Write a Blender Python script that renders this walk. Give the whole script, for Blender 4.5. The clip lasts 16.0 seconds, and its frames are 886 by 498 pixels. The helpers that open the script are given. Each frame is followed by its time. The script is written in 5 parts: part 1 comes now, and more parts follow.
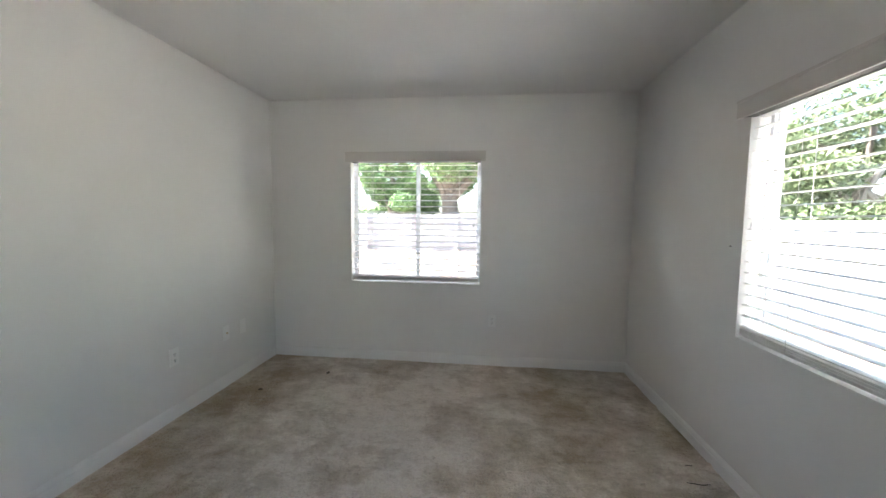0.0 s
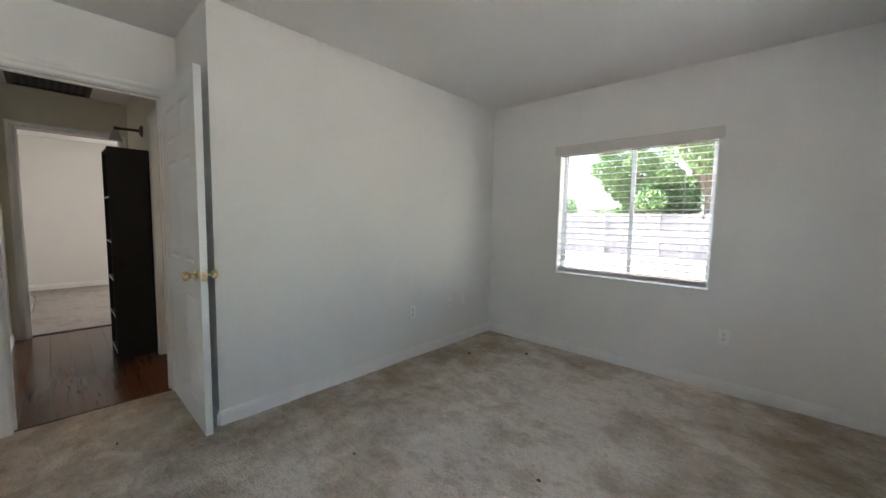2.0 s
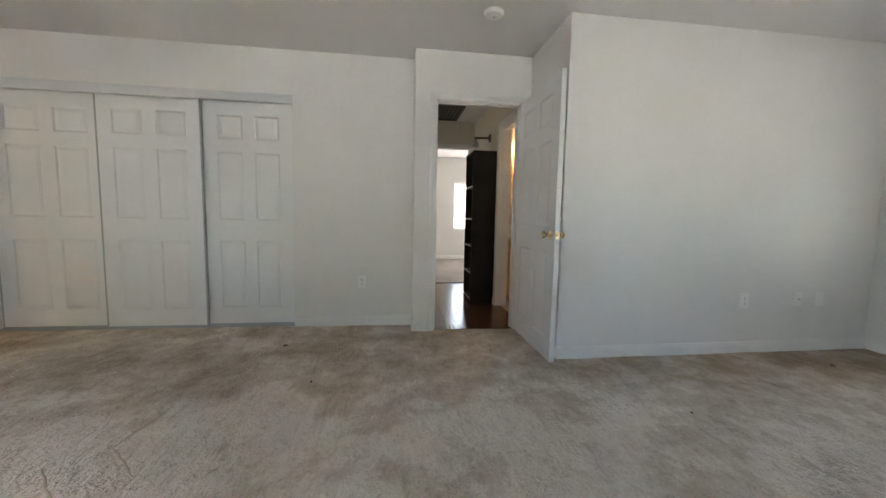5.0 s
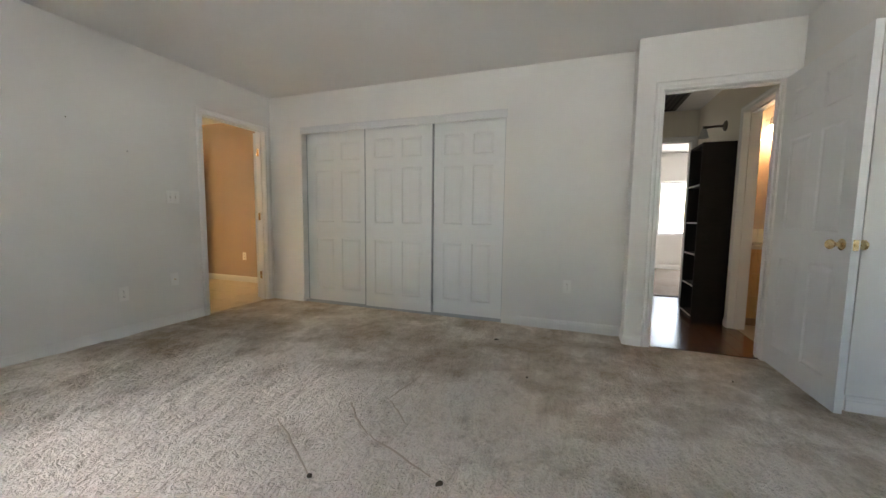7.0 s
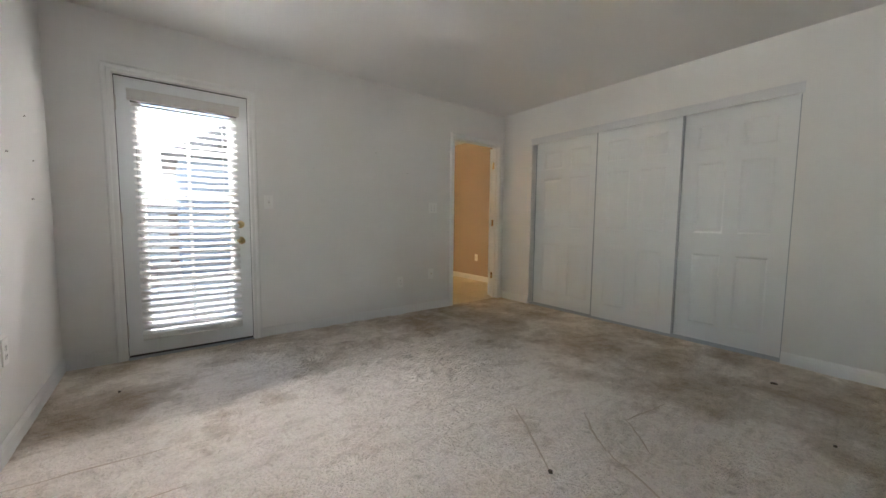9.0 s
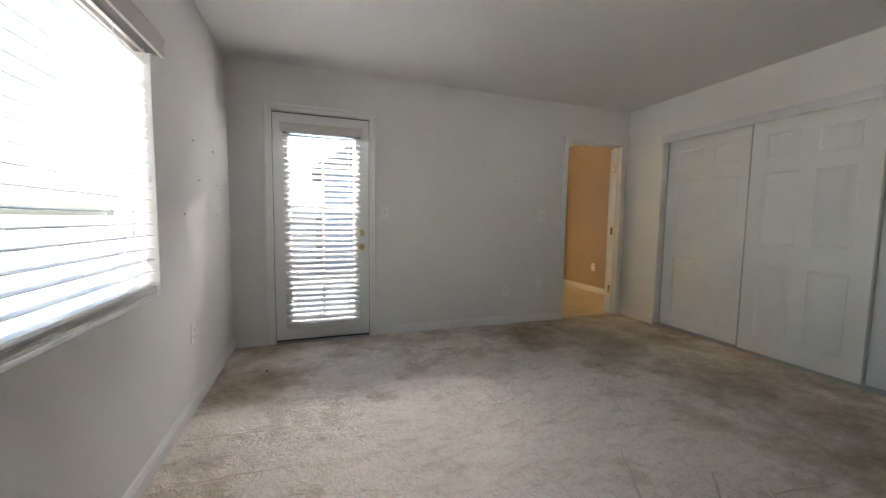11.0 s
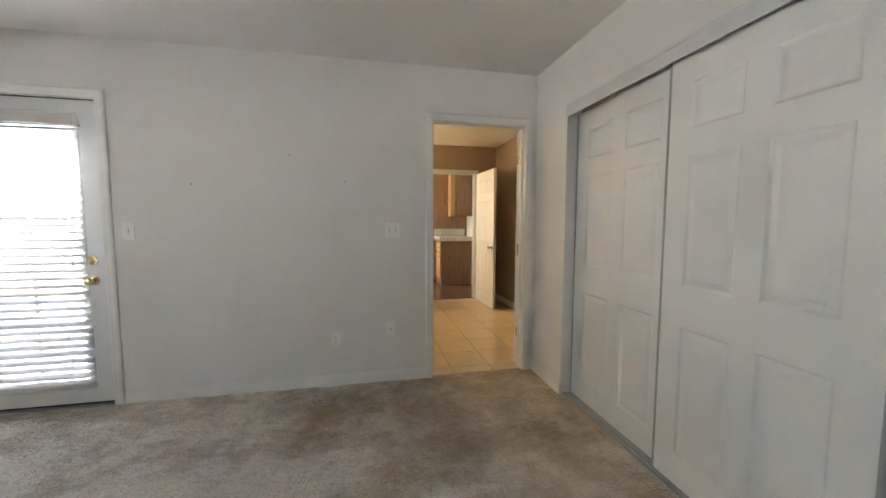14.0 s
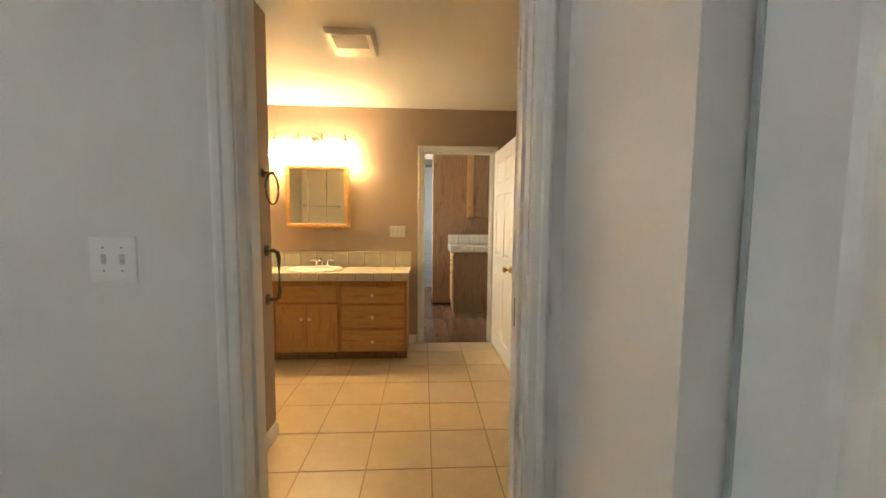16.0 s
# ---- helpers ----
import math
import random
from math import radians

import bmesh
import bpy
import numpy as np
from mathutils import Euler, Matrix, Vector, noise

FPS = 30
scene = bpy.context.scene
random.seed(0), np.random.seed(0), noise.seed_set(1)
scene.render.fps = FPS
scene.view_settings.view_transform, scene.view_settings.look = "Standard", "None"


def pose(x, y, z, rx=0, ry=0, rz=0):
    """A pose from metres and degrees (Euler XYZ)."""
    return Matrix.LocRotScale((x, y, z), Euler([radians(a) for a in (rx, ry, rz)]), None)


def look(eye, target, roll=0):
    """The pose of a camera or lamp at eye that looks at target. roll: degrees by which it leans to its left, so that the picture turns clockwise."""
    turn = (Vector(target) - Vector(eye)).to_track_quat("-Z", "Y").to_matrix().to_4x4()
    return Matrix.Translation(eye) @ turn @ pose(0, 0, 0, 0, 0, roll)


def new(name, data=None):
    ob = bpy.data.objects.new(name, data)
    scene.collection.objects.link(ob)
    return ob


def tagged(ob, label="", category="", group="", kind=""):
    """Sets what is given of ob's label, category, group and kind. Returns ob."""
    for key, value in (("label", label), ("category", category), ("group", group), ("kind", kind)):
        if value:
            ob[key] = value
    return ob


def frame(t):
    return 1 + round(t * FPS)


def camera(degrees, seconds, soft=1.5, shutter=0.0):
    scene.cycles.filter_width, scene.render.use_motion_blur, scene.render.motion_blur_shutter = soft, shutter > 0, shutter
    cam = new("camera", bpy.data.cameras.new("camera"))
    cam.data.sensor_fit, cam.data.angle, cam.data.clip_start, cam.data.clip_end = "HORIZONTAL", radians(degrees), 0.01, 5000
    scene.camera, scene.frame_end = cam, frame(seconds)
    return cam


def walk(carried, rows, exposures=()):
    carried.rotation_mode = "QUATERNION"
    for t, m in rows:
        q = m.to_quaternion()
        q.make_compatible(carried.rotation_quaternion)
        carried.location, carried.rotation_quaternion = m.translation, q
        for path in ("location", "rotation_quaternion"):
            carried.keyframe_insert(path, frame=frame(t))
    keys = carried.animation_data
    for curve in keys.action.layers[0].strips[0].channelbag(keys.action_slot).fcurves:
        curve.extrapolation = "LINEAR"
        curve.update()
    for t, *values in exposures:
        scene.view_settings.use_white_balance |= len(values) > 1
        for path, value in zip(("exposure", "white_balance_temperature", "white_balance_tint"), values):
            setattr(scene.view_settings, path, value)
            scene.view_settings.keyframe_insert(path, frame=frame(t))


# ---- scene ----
cam = camera(101.4, 16.0)
PATH = [
    (0, (0.158, 0.152, 1.335), (-0.057, 2.134, 1.179), 0.6),
    (0.5, (0.27, 0.125, 1.313), (-0.345, 2.022, 1.159), 0.8),
    (1, (0.368, 0.108, 1.307), (-0.466, 1.92, 1.159), 0.9),
    (1.5, (0.432, 0.129, 1.297), (-0.672, 1.79, 1.147), 0.9),
    (2, (0.515, 0.120, 1.250), (-0.842, 1.580, 1.087), 1.0),
    (2.5, (0.513, 0.04, 1.181), (-0.984, 1.355, 1.012), 1.1),
    (3, (0.523, -0.078, 1.13), (-1.088, 1.092, 0.945), 1.3),
    (3.5, (0.541, -0.187, 1.086), (-1.199, 0.783, 0.905), 1.2),
    (4, (0.559, -0.29, 1.057), (-1.299, 0.428, 0.879), 1.1),
    (4.2, (0.569, -0.327, 1.053), (-1.323, 0.296, 0.875), 1.2),
    (6.3, (0.668, -0.61, 1.0), (-1.303, -0.907, 0.834), 0.7),
    (6.5, (0.671, -0.64, 1.004), (-1.284, -1.028, 0.839), 0.8),
    (7, (0.716, -0.691, 1.035), (-1.155, -1.374, 0.862), 0.7),
    (8, (0.763, -0.755, 1.031), (-0.825, -1.96, 0.869), 0.6),
    (8.5, (0.811, -0.774, 1.048), (-0.606, -2.176, 0.885), 0.5),
    (9, (0.857, -0.779, 1.049), (-0.352, -2.365, 0.892), 0.6),
    (9.5, (0.9, -0.773, 1.049), (-0.153, -2.466, 0.894), 0.5),
    (10, (0.922, -0.759, 1.07), (0.029, -2.542, 0.912), 0.6),
    (10.2, (0.904, -0.749, 1.077), (0.071, -2.561, 0.92), 0.7),
    (12.3, (0.155, -0.821, 1.217), (-0.391, -2.737, 1.051), 0.5),
    (12.5, (0.002, -0.864, 1.222), (-0.558, -2.778, 1.058), 0.4),
    (13, (-0.501, -0.956, 1.26), (-1.001, -2.885, 1.096), 0.2),
    (13.5, (-0.965, -1.125, 1.265), (-1.394, -3.072, 1.102), 0.2),
    (14, (-1.425, -1.418, 1.267), (-1.835, -3.37, 1.111), 0.1),
    (14.5, (-1.806, -1.787, 1.269), (-2.14, -3.753, 1.125), 0.1),
    (15, (-2.083, -2.268, 1.275), (-2.378, -4.241, 1.131), 0.2),
    (15.5, (-2.292, -2.722, 1.295), (-2.518, -4.703, 1.145), 0.6),
    (16, (-2.416, -3.258, 1.299), (-2.524, -5.249, 1.146), 0.5),
]
EXPOSURES = [(0, 2.95), (0.8, 2.92), (2.0, 2.87), (4.0, 3.08), (6.5, 3.17), (7.5, 3.2), (8.5, 3.0), (10.0, 2.72), (12.4, 2.65), (13.0, 2.85), (14.0, 3.2), (15.0, 3.25), (16, 3.2)]
walk(cam, [(t, look(eye, target, roll)) for t, eye, target, roll in PATH], EXPOSURES)

# ---- light ----
SUN_ELEVATION, SUN_AZIMUTH = 50.0, 262.0   # degrees; azimuth clockwise from +y
world = bpy.data.worlds.new("sky")
scene.world = world
world.use_nodes = True
sky = world.node_tree.nodes.new("ShaderNodeTexSky")
sky.sky_type, sky.sun_disc = "NISHITA", False
sky.sun_elevation, sky.sun_rotation = radians(SUN_ELEVATION), radians(SUN_AZIMUTH)
sky.air_density, sky.dust_density = 1.0, 3.0
world.node_tree.links.new(sky.outputs[0], world.node_tree.nodes["Background"].inputs[0])
world.node_tree.nodes["Background"].inputs[1].default_value = 0.15
sun_data = bpy.data.lights.new("sun", "SUN")
sun_data.energy, sun_data.angle, sun_data.color = 5.0, radians(0.6), (1.0, 0.97, 0.93)
sun = new("sun", sun_data)
_az, _el = radians(SUN_AZIMUTH), radians(SUN_ELEVATION)
sun.matrix_world = look((math.sin(_az) * math.cos(_el) * 40, math.cos(_az) * math.cos(_el) * 40, math.sin(_el) * 40), (0, 0, 0))


def sky_lamp(name, m, w, h, watts, color=(1.0, 0.945, 0.95)):
    """An added area lamp, standing in for the sky's light at a window."""
    data = bpy.data.lights.new(name, "AREA")
    data.shape, data.size, data.size_y, data.energy, data.color = "RECTANGLE", w, h, watts, color
    ob = new(name, data)
    ob.matrix_world = m
    return ob


# unseen lamps added under the eaves: steep light at the two wide east windows, back window and garden door
sky_lamp("high_sky_north_window", look((1.90, 0.95, 2.46), (0.60, 0.25, 0.9)), 0.90, 0.28, 84.0)
sky_lamp("high_sky_south_window", look((1.90, -1.60, 2.46), (0.65, -1.25, 0.9)), 0.90, 0.28, 54.0)
sky_lamp("high_sky_back_window", look((-0.47, 3.98, 2.46), (-0.47, 2.4, 1.0)), 0.90, 0.28, 6.0)
sky_lamp("high_sky_garden_door", look((0.80, -4.62, 2.25), (0.15, -2.9, 0.0)), 0.60, 0.28, 44.0)
sky_lamp("sky_light_far_room", look((-8.34, 2.0, 1.29), (0.0, 2.0, 1.29)), 0.75, 1.05, 11.0)
# warm lamp added in an unseen window to brighten the utility room
sky_lamp("utility_fill_light", look((-1.36, -9.0, 1.5), (-4.0, -9.0, 1.5)), 1.5, 1.1, 6.5, (1.0, 0.86, 0.68))


# ---- materials ----
def material(name, color, rough=0.6, metal=0.0, spec=0.5):
    m = bpy.data.materials.new(name)
    m.use_nodes = True
    b = m.node_tree.nodes["Principled BSDF"]
    b.inputs["Base Color"].default_value = (*color, 1)
    b.inputs["Roughness"].default_value = rough
    b.inputs["Metallic"].default_value = metal
    b.inputs["Specular IOR Level"].default_value = spec
    return m


def node(m, kind, **values):
    n = m.node_tree.nodes.new(kind)
    for k, v in values.items():
        n.inputs[k].default_value = v
    return n


def link(m, a, b):
    m.node_tree.links.new(a, b)


def shader(m):
    return m.node_tree.nodes["Principled BSDF"]


def coords(m, scale=(1, 1, 1), source="Object"):
    t = m.node_tree.nodes.new("ShaderNodeTexCoord")
    p = node(m, "ShaderNodeMapping")
    p.inputs["Scale"].default_value = scale
    link(m, t.outputs[source], p.inputs["Vector"])
    return p.outputs["Vector"]


def ramp(m, fac, stops):
    r = m.node_tree.nodes.new("ShaderNodeValToRGB")
    while len(r.color_ramp.elements) < len(stops):
        r.color_ramp.elements.new(0.5)
    for e, (p, c) in zip(r.color_ramp.elements, stops):
        e.position, e.color = p, (*c, 1)
    link(m, fac, r.inputs["Fac"])
    return r.outputs["Color"]


def mixed(m, fac, a, b, mode="MIX"):
    n = m.node_tree.nodes.new("ShaderNodeMix")
    n.data_type, n.blend_type = "RGBA", mode
    for value, socket in ((fac, n.inputs[0]), (a, n.inputs[6]), (b, n.inputs[7])):
        if isinstance(value, (int, float)):
            socket.default_value = value
        elif isinstance(value, tuple):
            socket.default_value = (*value, 1)
        else:
            link(m, value, socket)
    return n.outputs[2]


def noisy(m, scale, detail=4.0, rough=0.55, vector=None, distort=0.0):
    n = node(m, "ShaderNodeTexNoise", Scale=scale, Detail=detail, Roughness=rough, Distortion=distort)
    link(m, vector if vector else coords(m), n.inputs["Vector"])
    return n.outputs["Fac"]


def bumped(m, height, strength, distance):
    b = node(m, "ShaderNodeBump", Strength=strength, Distance=distance)
    link(m, height, b.inputs["Height"])
    link(m, b.outputs["Normal"], shader(m).inputs["Normal"])


def paint(name, color, rough=0.55, grain=160.0, strength=0.12, dirt=0.06):
    m = material(name, color, rough, 0, 0.4)
    v = coords(m)
    dark = tuple(c * (1 - dirt) for c in color)
    patch = ramp(m, noisy(m, 0.9, 5, 0.6, v), [(0.35, dark), (0.65, color)])
    link(m, patch, shader(m).inputs["Base Color"])
    bumped(m, noisy(m, grain, 2, 0.5, v), strength, 0.002)
    return m


def wood(name, light, dark, scale=(1.5, 1.5, 14), rough=0.4, vary=0.0):
    m = material(name, light, rough, 0, 0.4)
    v = coords(m, scale)
    n = noisy(m, 3.0, 6, 0.6, v, 1.2)
    c = ramp(m, n, [(0.3, dark), (0.52, light), (0.75, tuple(0.5 * (a + b) for a, b in zip(light, dark)))])
    if vary:
        info = m.node_tree.nodes.new("ShaderNodeObjectInfo")
        shade = ramp(m, info.outputs["Random"], [(0, (1 - vary,) * 3), (1, (1, 1, 1))])
        c = mixed(m, 1.0, c, shade, "MULTIPLY")
    link(m, c, shader(m).inputs["Base Color"])
    bumped(m, n, 0.08, 0.002)
    return m


def tile_mat(name, light, dark, rough=0.3, vary=0.12):
    m = material(name, light, rough)
    v = coords(m)
    c = ramp(m, noisy(m, 7.0, 6, 0.65, v, 0.6), [(0.3, dark), (0.7, light)])
    info = m.node_tree.nodes.new("ShaderNodeObjectInfo")
    shade = ramp(m, info.outputs["Random"], [(0, (1 - vary,) * 3), (1, (1, 1, 1))])
    link(m, mixed(m, 1.0, c, shade, "MULTIPLY"), shader(m).inputs["Base Color"])
    bumped(m, noisy(m, 30, 4, 0.6, v), 0.1, 0.002)
    return m


WALL = paint("wall_paint", (0.775, 0.77, 0.75), 0.6, 220, 0.14, 0.05)
CEIL = paint("ceiling_paint", (0.78, 0.775, 0.76), 0.75, 120, 0.25, 0.03)
TRIM = paint("trim_paint", (0.80, 0.80, 0.785), 0.38, 60, 0.04, 0.04)
DOORPAINT = paint("door_paint", (0.775, 0.795, 0.80), 0.42, 240, 0.10, 0.03)
TAN = paint("tan_paint", (0.43, 0.335, 0.27), 0.6, 220, 0.14, 0.06)
CREAM = paint("cream_paint", (0.74, 0.70, 0.60), 0.7, 200, 0.14, 0.04)
PLASTIC = material("white_plastic", (0.82, 0.82, 0.80), 0.3)
SLOT = material("dark_slot", (0.03, 0.03, 0.03), 0.6)
SLAT = material("blind_slat", (0.66, 0.66, 0.645), 0.45)
bumped(SLAT, noisy(SLAT, 40, 3), 0.03, 0.001)
RAILDARK = material("dark_headrail", (0.16, 0.15, 0.145), 0.6)
VINYL = material("window_vinyl", (0.76, 0.80, 0.83), 0.45)
VALANCE = paint("valance_paint", (0.66, 0.64, 0.61), 0.5, 60, 0.05, 0.05)
TRACK = material("aluminium_track", (0.40, 0.43, 0.46), 0.42, 0.4)
HEADER = material("grey_white_header", (0.66, 0.67, 0.68), 0.45)
BRASS = material("brass", (0.70, 0.55, 0.31), 0.22, 1.0)
bumped(BRASS, noisy(BRASS, 60, 3), 0.04, 0.001)
DARKNICKEL = material("dark_nickel", (0.17, 0.145, 0.12), 0.35, 1.0)
NICKEL = material("brushed_nickel", (0.50, 0.47, 0.43), 0.32, 1.0)
CHROME = material("chrome", (0.85, 0.85, 0.86), 0.08, 1.0)
BRONZE = material("dark_bronze", (0.10, 0.085, 0.07), 0.4, 0.8)
PORCELAIN = material("porcelain", (0.85, 0.84, 0.80), 0.12)
MIRROR = material("mirror", (0.92, 0.92, 0.92), 0.01, 1.0)
BLACKWOOD = wood("black_brown_veneer", (0.016, 0.013, 0.012), (0.009, 0.008, 0.007), (2, 2, 12), 0.6)
shader(BLACKWOOD).inputs["Specular IOR Level"].default_value = 0.2
SHELFEDGE = material("pale_shelf_edge", (0.55, 0.53, 0.50), 0.4)
GRILLE = material("dark_brown_grille", (0.035, 0.028, 0.022), 0.5)
OAK = wood("honey_oak", (0.56, 0.325, 0.135), (0.40, 0.205, 0.075), (9, 9, 1.2), 0.38)
# honey oak darkened, to paint the shade between the vanity's drawer fronts
OAKSHADE = wood("shaded_oak_frame", (0.42, 0.225, 0.085), (0.28, 0.135, 0.048), (9, 9, 1.2), 0.42)
OAKACROSS = wood("honey_oak_across", (0.56, 0.325, 0.135), (0.40, 0.205, 0.075), (1.2, 9, 9), 0.38)
OAKDULL = wood("dull_oak_panel", (0.30, 0.185, 0.105), (0.17, 0.098, 0.055), (7, 7, 1.0), 0.5)
KNOB = material("cream_knob", (0.72, 0.64, 0.50), 0.3)
PLANK = wood("red_brown_laminate", (0.15, 0.070, 0.038), (0.095, 0.042, 0.023), (1.0, 14, 14), 0.2, 0.22)
shader(PLANK).inputs["Specular IOR Level"].default_value = 0.3
PLANK2 = wood("grey_brown_plank", (0.20, 0.125, 0.085), (0.10, 0.06, 0.04), (14, 1.0, 14), 0.2, 0.4)
TILE = tile_mat("beige_floor_tile", (0.60, 0.50, 0.345), (0.53, 0.425, 0.285), 0.32, 0.05)
COUNTERTILE = tile_mat("cream_counter_tile", (0.74, 0.71, 0.63), (0.60, 0.56, 0.48), 0.22, 0.12)
GROUT = material("grout", (0.22, 0.165, 0.115), 0.9)
FLOORGROUT = material("floor_grout", (0.34, 0.26, 0.17), 0.9)
FENCE = wood("weathered_fence", (0.42, 0.40, 0.42), (0.28, 0.27, 0.285), (10, 10, 0.8), 0.85, 0.3)
BARK = wood("bark", (0.24, 0.20, 0.17), (0.12, 0.10, 0.085), (6, 6, 1.2), 0.9)
BLOCK = tile_mat("pale_block", (0.66, 0.65, 0.62), (0.56, 0.55, 0.52), 0.9, 0.1)
SIDING = paint("grey_blue_siding", (0.30, 0.35, 0.42), 0.7, 60, 0.1, 0.1)
SHINGLE = paint("grey_roof", (0.16, 0.155, 0.15), 0.9, 40, 0.4, 0.25)
STUCCO = paint("stucco", (0.70, 0.66, 0.58), 0.9, 50, 0.4, 0.08)


def leaf_material(name, a, b):
    m = material(name, a, 0.55)
    geo = m.node_tree.nodes.new("ShaderNodeNewGeometry")
    link(m, ramp(m, geo.outputs["Random Per Island"], [(0, a), (1, b)]), shader(m).inputs["Base Color"])
    shader(m).inputs["Transmission Weight"].default_value = 0.0
    return m


LEAF = leaf_material("green_leaves", (0.08, 0.17, 0.05), (0.22, 0.32, 0.13))
LEAFDARK = leaf_material("dusty_leaves", (0.07, 0.11, 0.05), (0.19, 0.23, 0.11))


def glass_material():
    m = bpy.data.materials.new("window_glass")
    m.use_nodes = True
    t = m.node_tree
    t.nodes.clear()
    out, mix = t.nodes.new("ShaderNodeOutputMaterial"), t.nodes.new("ShaderNodeMixShader")
    clear, gloss = t.nodes.new("ShaderNodeBsdfTransparent"), t.nodes.new("ShaderNodeBsdfGlossy")
    clear.inputs["Color"].default_value = (0.95, 0.975, 0.975, 1)
    gloss.inputs["Roughness"].default_value = 0.02
    mix.inputs[0].default_value = 0.035
    t.links.new(clear.outputs[0], mix.inputs[1])
    t.links.new(gloss.outputs[0], mix.inputs[2])
    t.links.new(mix.outputs[0], out.inputs["Surface"])
    return m


GLASS = glass_material()


def glow(name, color, strength):
    m = material(name, color, 0.4)
    shader(m).inputs["Emission Color"].default_value = (*color, 1)
    shader(m).inputs["Emission Strength"].default_value = strength
    return m


SHADE = glow("lit_glass_shade", (1.0, 0.74, 0.36), 6.5)
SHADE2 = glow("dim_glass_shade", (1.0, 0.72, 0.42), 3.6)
OPAL = material("grey_opal_glass", (0.42, 0.42, 0.40), 0.3)


def position_mask(m, vector, axis, a, b, lo, hi):
    """A soft mask along x or y of a place, its edge broken up by the vector's own noise."""
    sep = m.node_tree.nodes.new("ShaderNodeSeparateXYZ")
    link(m, vector, sep.inputs[0])
    r = node(m, "ShaderNodeMapRange")
    r.interpolation_type = "SMOOTHSTEP"
    for k, val in (("From Min", a), ("From Max", b), ("To Min", lo), ("To Max", hi)):
        r.inputs[k].default_value = val
    link(m, sep.outputs[axis], r.inputs["Value"])
    return r.outputs["Result"]


def near(m, vector, x, y, r0, r1, lo, hi):
    """A soft round mask about a place on the floor."""
    flat, d = node(m, "ShaderNodeVectorMath"), node(m, "ShaderNodeVectorMath")
    flat.operation, d.operation = "MULTIPLY", "DISTANCE"
    flat.inputs[1].default_value = (1, 1, 0)
    d.inputs[1].default_value = (x, y, 0)
    link(m, vector, flat.inputs[0])
    link(m, flat.outputs[0], d.inputs[0])
    r = node(m, "ShaderNodeMapRange")
    r.interpolation_type = "SMOOTHSTEP"
    for k, val in (("From Min", r0), ("From Max", r1), ("To Min", lo), ("To Max", hi)):
        r.inputs[k].default_value = val
    link(m, d.outputs["Value"], r.inputs["Value"])
    return r.outputs["Result"]


def math_node(m, kind, a, b, c=None):
    n = node(m, "ShaderNodeMath")
    n.operation = kind
    for value, socket in ((a, n.inputs[0]), (b, n.inputs[1]), (c, n.inputs[2])):
        if isinstance(value, (int, float)):
            socket.default_value = value
        elif value is not None:
            link(m, value, socket)
    return n.outputs[0]


